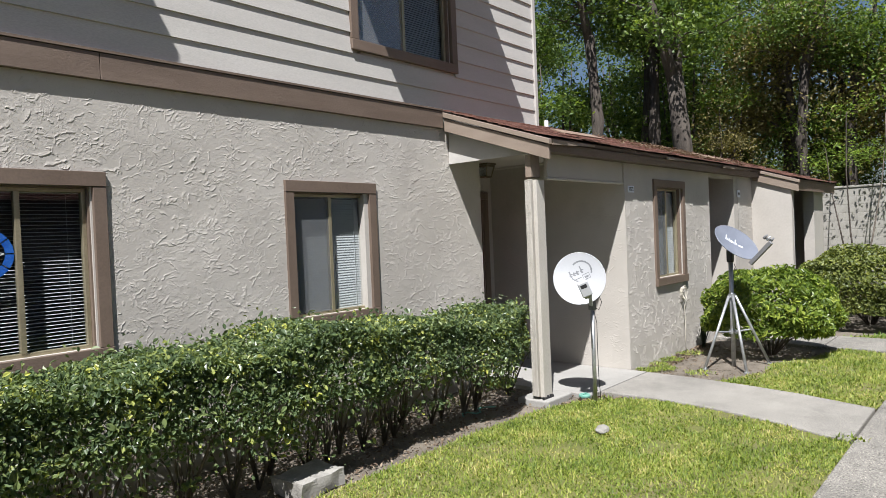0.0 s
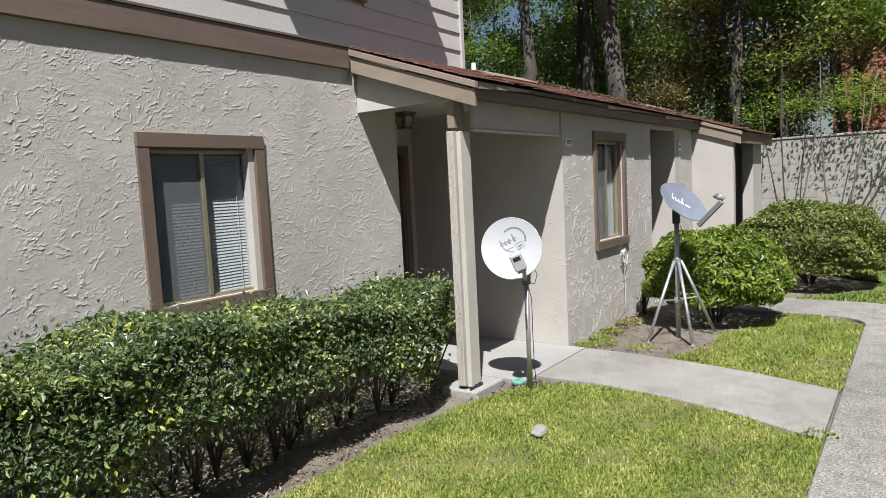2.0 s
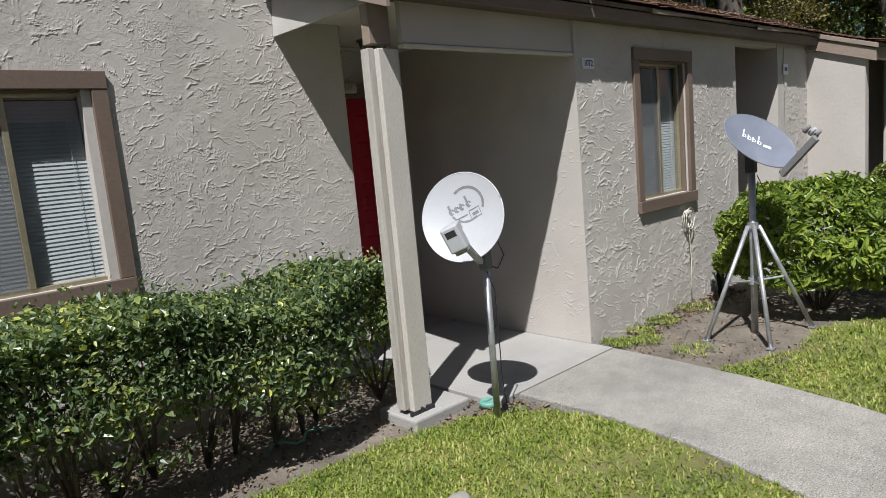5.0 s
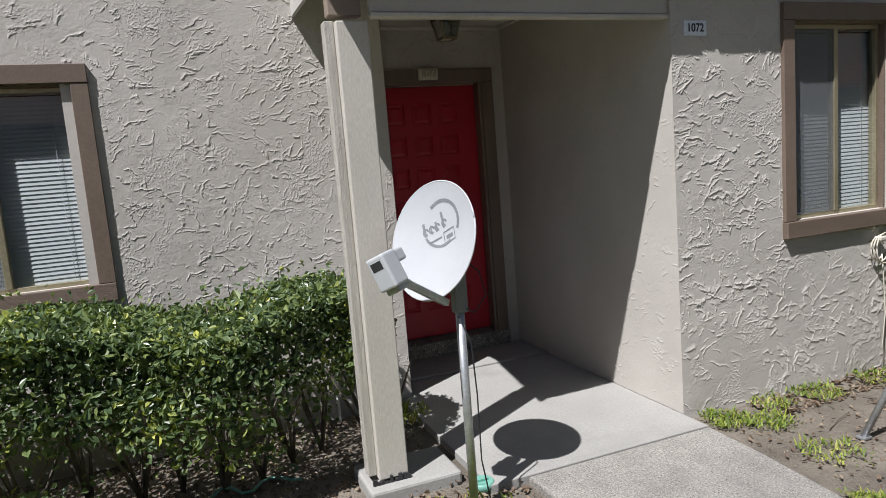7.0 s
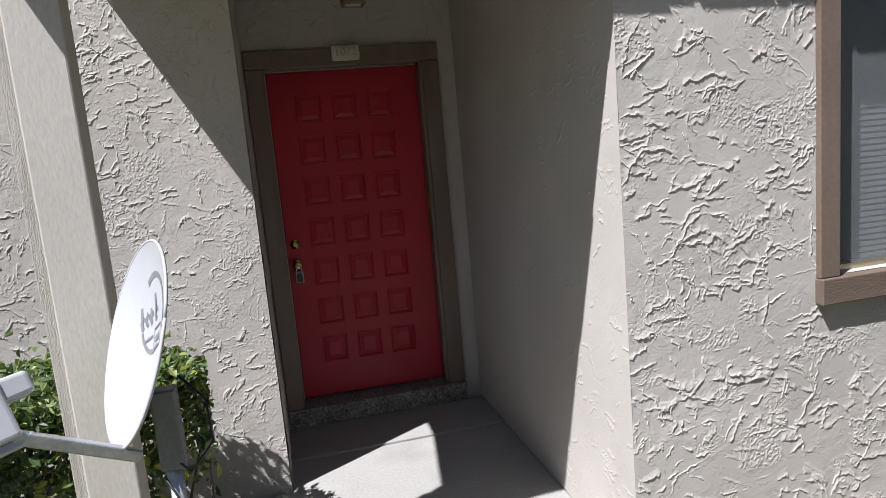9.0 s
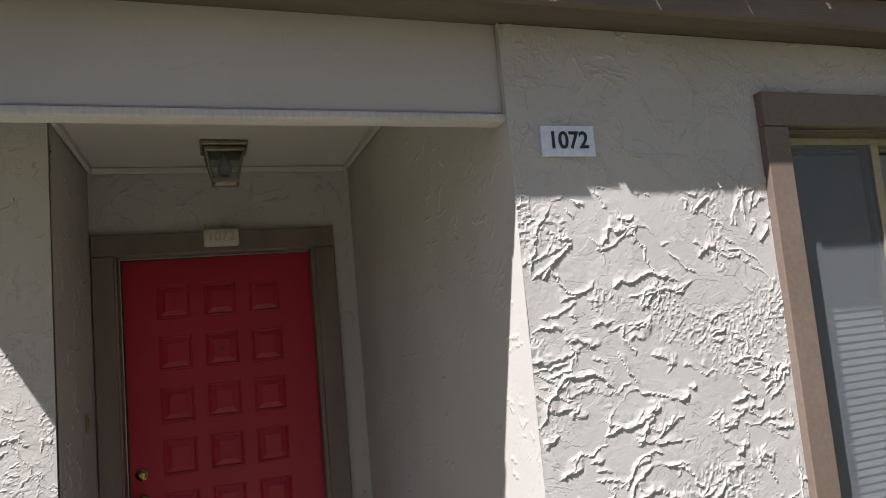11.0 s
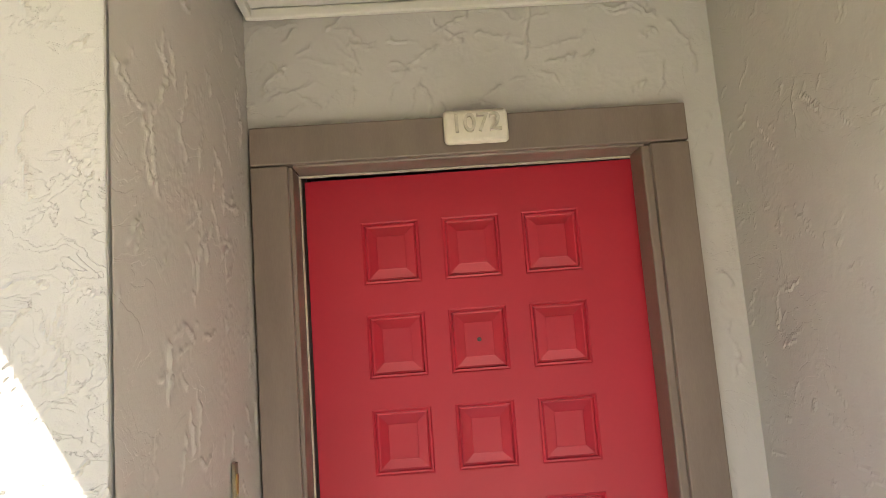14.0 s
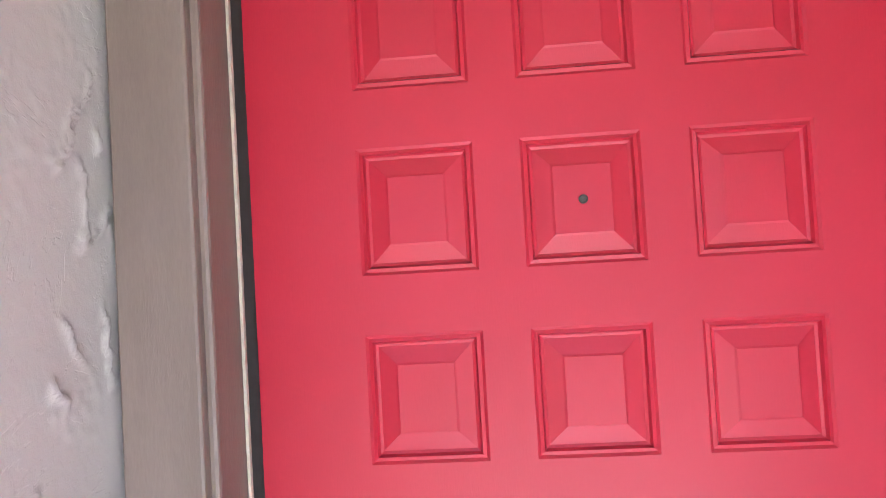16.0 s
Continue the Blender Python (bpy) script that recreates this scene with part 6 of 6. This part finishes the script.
for kind, x, y, s in ((slim, 24.5, 11.2, 1.0), (dry, 27.5, 7.5, 1.1), (bushy, 18.6, 13.6, 1.0), (bushy, 21.8, 13.8, 1.1), (slim, 24.0, 16.5, 1.05), (bushy, 26.5, 13.5, 1.2), (big, 28.5, 12.0, 1.1),
                      (bushy, 26.0, 10.4, 1.15), (dry, 24.5, 4.9, 0.85), (bushy, 29.0, 9.2, 1.2), (bushy, 30.5, 15.0, 1.3), (slim, 28.0, 18.5, 1.1), (slim, 33.0, 13.0, 1.2), (slim, 21.2, 9.8, 0.95), (slim, 22.2, 5.7, 0.8),
                      (bushy, 34.5, 17.5, 1.4), (bushy, 33.5, 6.8, 0.8), (bushy, 20.0, 16.4, 1.0), (big, 25.5, 20.5, 1.0), (bushy, 16.6, 15.6, 0.95), (slim, 22.0, 19.5, 1.1), (bushy, 37.0, 11.5, 1.1), (bushy, 23.5, 22.5, 1.3), (slim, 22.3, 10.4, 0.9), (slim, 25.2, 7.0, 0.85), (dry, 22.6, 8.0, 0.62), (bushy, 21.6, 13.2, 0.6), (dry, 23.2, 3.4, 0.72), (bushy, 24.6, 5.6, 0.9), (slim, 23.0, 4.6, 0.7)):
    copy_thing(kind, pose(x, y, -0.045, 0, 0, rng.uniform(0, 360)) @ Matrix.Scale(s, 4))
# trees over the brick house and the right of the wall
tree("tree", "tree with light feathery foliage hanging before the brick house", (17.4, -3.0), 6.6, 0.10, 2.0, 9000, 0.10, M_LEAF_FERN, 71, (0.3, 0.5), 0.55, bottom=0.52)
tree("tree", "shade tree with dark green foliage beside the lawn", (21.6, -4.4), 8.5, 0.18, 2.6, 9000, 0.12, M_LEAF_TREE, 72, (0, 2.6), 0.45, bottom=0.4)


def sapling(at, tips, seed):
    rng = np.random.default_rng(seed)
    sp = thing("sapling", "slender multi-stemmed sapling with feathery light green leaves", "tree", (at[0], at[1], -0.04), "saplings before the block wall")
    ends = []
    for dx, dy, z in tips:
        bm = bmesh.new()
        mids = [Vector((0, 0, 0)).lerp(Vector((dx, dy, z)), u) + Vector((0, 0.10 * math.sin(u * 3.1) * (1 if dy > 0 else -1), 0)) for u in (0, 0.33, 0.66, 1)]
        tube(bm, mids, 0.024, 7, 0.008)
        part("stem", bm, M_BARK if rng.random() < 0.6 else M_TWIG, sp)
        for _ in range(7):
            p = mids[2].lerp(mids[3], rng.uniform(-0.2, 1.0))
            a = rng.uniform(0, math.tau)
            ends.append(p + Vector((math.cos(a), math.sin(a), rng.uniform(0, 0.6))) * rng.uniform(0.3, 0.9))
    ends = np.array([tuple(e) for e in ends])
    ends[:, 2] = np.maximum(ends[:, 2] + 0.35, 3.15 + 0.25 * np.sin(ends[:, 1] * 5))
    ends[:, 0] += 1.0
    n = 85 * len(ends)
    c = ends[rng.integers(0, len(ends), n)] + rng.normal(0, 1, (n, 3)) * np.array((0.36, 0.36, 0.09))
    piece("foliage", leaf_cloud("foliage", c, np.tile((0, 0, 1.0), (n, 1)), 0.075, M_LEAF_FERN, rng, 0.4, 0.3, 0.2, 0.35, True), sp, Matrix.Identity(4))


sapling((18.5, 3.85), ((0.8, 0.75, 3.5), (0.6, 0.25, 4.3), (0.9, -0.5, 3.8)), 81)
sapling((18.6, 3.0), ((0.8, 0.35, 4.2), (0.7, -0.75, 3.9)), 82)
sapling((18.4, 2.9), ((0.5, -1.75, 3.5), (0.6, -1.45, 3.7), (0.3, -0.45, 3.3)), 83)

# foliage between the wall and the brick house
screen_tree = tree("tree", "light green tree with feathery foliage before the brick house", (22.8, 0.9), 8.0, 0.12, 2.3, 9000, 0.11, M_LEAF_FERN, 74, (0, 0.3), 0.5, bottom=0.52)
tagged(screen_tree, group="trees before the brick house")
copy_thing(screen_tree, pose(23.6, -2.4, -0.045, 0, 0, 130) @ Matrix.Scale(1.1, 4))
copy_thing(screen_tree, pose(23.2, 3.0, -0.045, 0, 0, 240) @ Matrix.Scale(1.05, 4))

# ---- block wall, brick house, unseen building for shade ----
cmu = thing("block_wall", "tall weathered grey concrete block wall", "wall", kind="structure")
part("wall_core", boxes((19.997, 20.18, -9.0, 13.0, -0.1, 2.47)), M_MORTAR, cmu)
part("coping", bevelled(boxes((19.97, 20.22, -9.0, 13.0, 2.474, 2.53)), 0.01, 1), M_CMU, cmu)
far_v, far_f = [], []
block = mesh_of("block", bevelled(boxes((-0.007, 0.02, -0.200, 0.200, 0.002, 0.202)), 0.004, 1), M_CMU)
for j in range(12):
    for i in range(54):
        y = -8.7 + i * 0.406 + (0.203 if j % 2 else 0)
        if -2.4 < y < 6.2:
            piece("block", block, cmu, Matrix.Translation((20.0, y, j * 0.2055)))
        elif y < 12.6:
            k = len(far_v)
            far_v += [(19.993, y + sy * 0.198, j * 0.2055 + zz) for sy, zz in ((-1, 0.004), (1, 0.004), (1, 0.198), (-1, 0.198))]
            far_f.append((k + 3, k + 2, k + 1, k))
tagged(piece("blocks_far", raw_mesh("blocks_far", far_v, far_f, M_CMU), cmu, Matrix.Identity(4)), kind="stuff")

house = thing("brick_house", "red brick house standing behind the block wall", "house", (27.0, -3.0, -0.045))
for span in ((0.0, 0.25, -8.0, 6.8, 0.0, 8.0), (0.254, 9.0, 6.55, 6.8, 0.0, 8.0), (0.254, 9.0, -8.0, -7.75, 0.0, 8.0), (9.004, 9.2, -8.0, 6.8, 0.0, 8.0)):
    part("wall", boxes(span), M_BRICK, house)
bm = bmesh.new()
sloped(bm, -0.5, 4.6, -8.4, 8.0, 7.2, 8.0, 0.12)
for v in bm.verts:
    v.co.z += max(0, v.co.x) * 0.4
part("roof", bm, M_SHINGLE, house)
bm = bmesh.new()
tube(bm, [(-0.06, 2.05, 0.0), (-0.06, 2.05, 4.0), (-0.06, 2.05, 7.9)], 0.05, 8)
part("downpipe", bm, M_PVC, house, "white downpipe")

# out of view; added so its eave casts the shadow beside the walk
shade_house = thing("unseen_shade_building", "unseen low stucco building with a broad eave, added across the walk to cast shade", "house", (2.0, -0.70, -0.045))
for span in ((-9.0, 7.5, -0.25, -0.05, 0.0, 2.5), (7.32, 7.5, -6.0, -0.254, 0.0, 2.5), (-9.0, -8.8, -6.0, -0.254, 0.0, 2.5)):
    part("wall", boxes(span), M_STUCCO_ROUGH, shade_house)
bm = bmesh.new()
sloped(bm, -9.3, 7.8, 0.52, 2.52, -3.0, 3.7, 0.10)
sloped(bm, -9.3, 7.8, -3.004, 3.7, -6.3, 2.6, 0.10)
part("roof", bm, M_SHINGLE, shade_house)
part("fascia", boxes((-9.3, 7.8, 0.50, 0.525, 2.33, 2.44)), M_TRIM, shade_house)
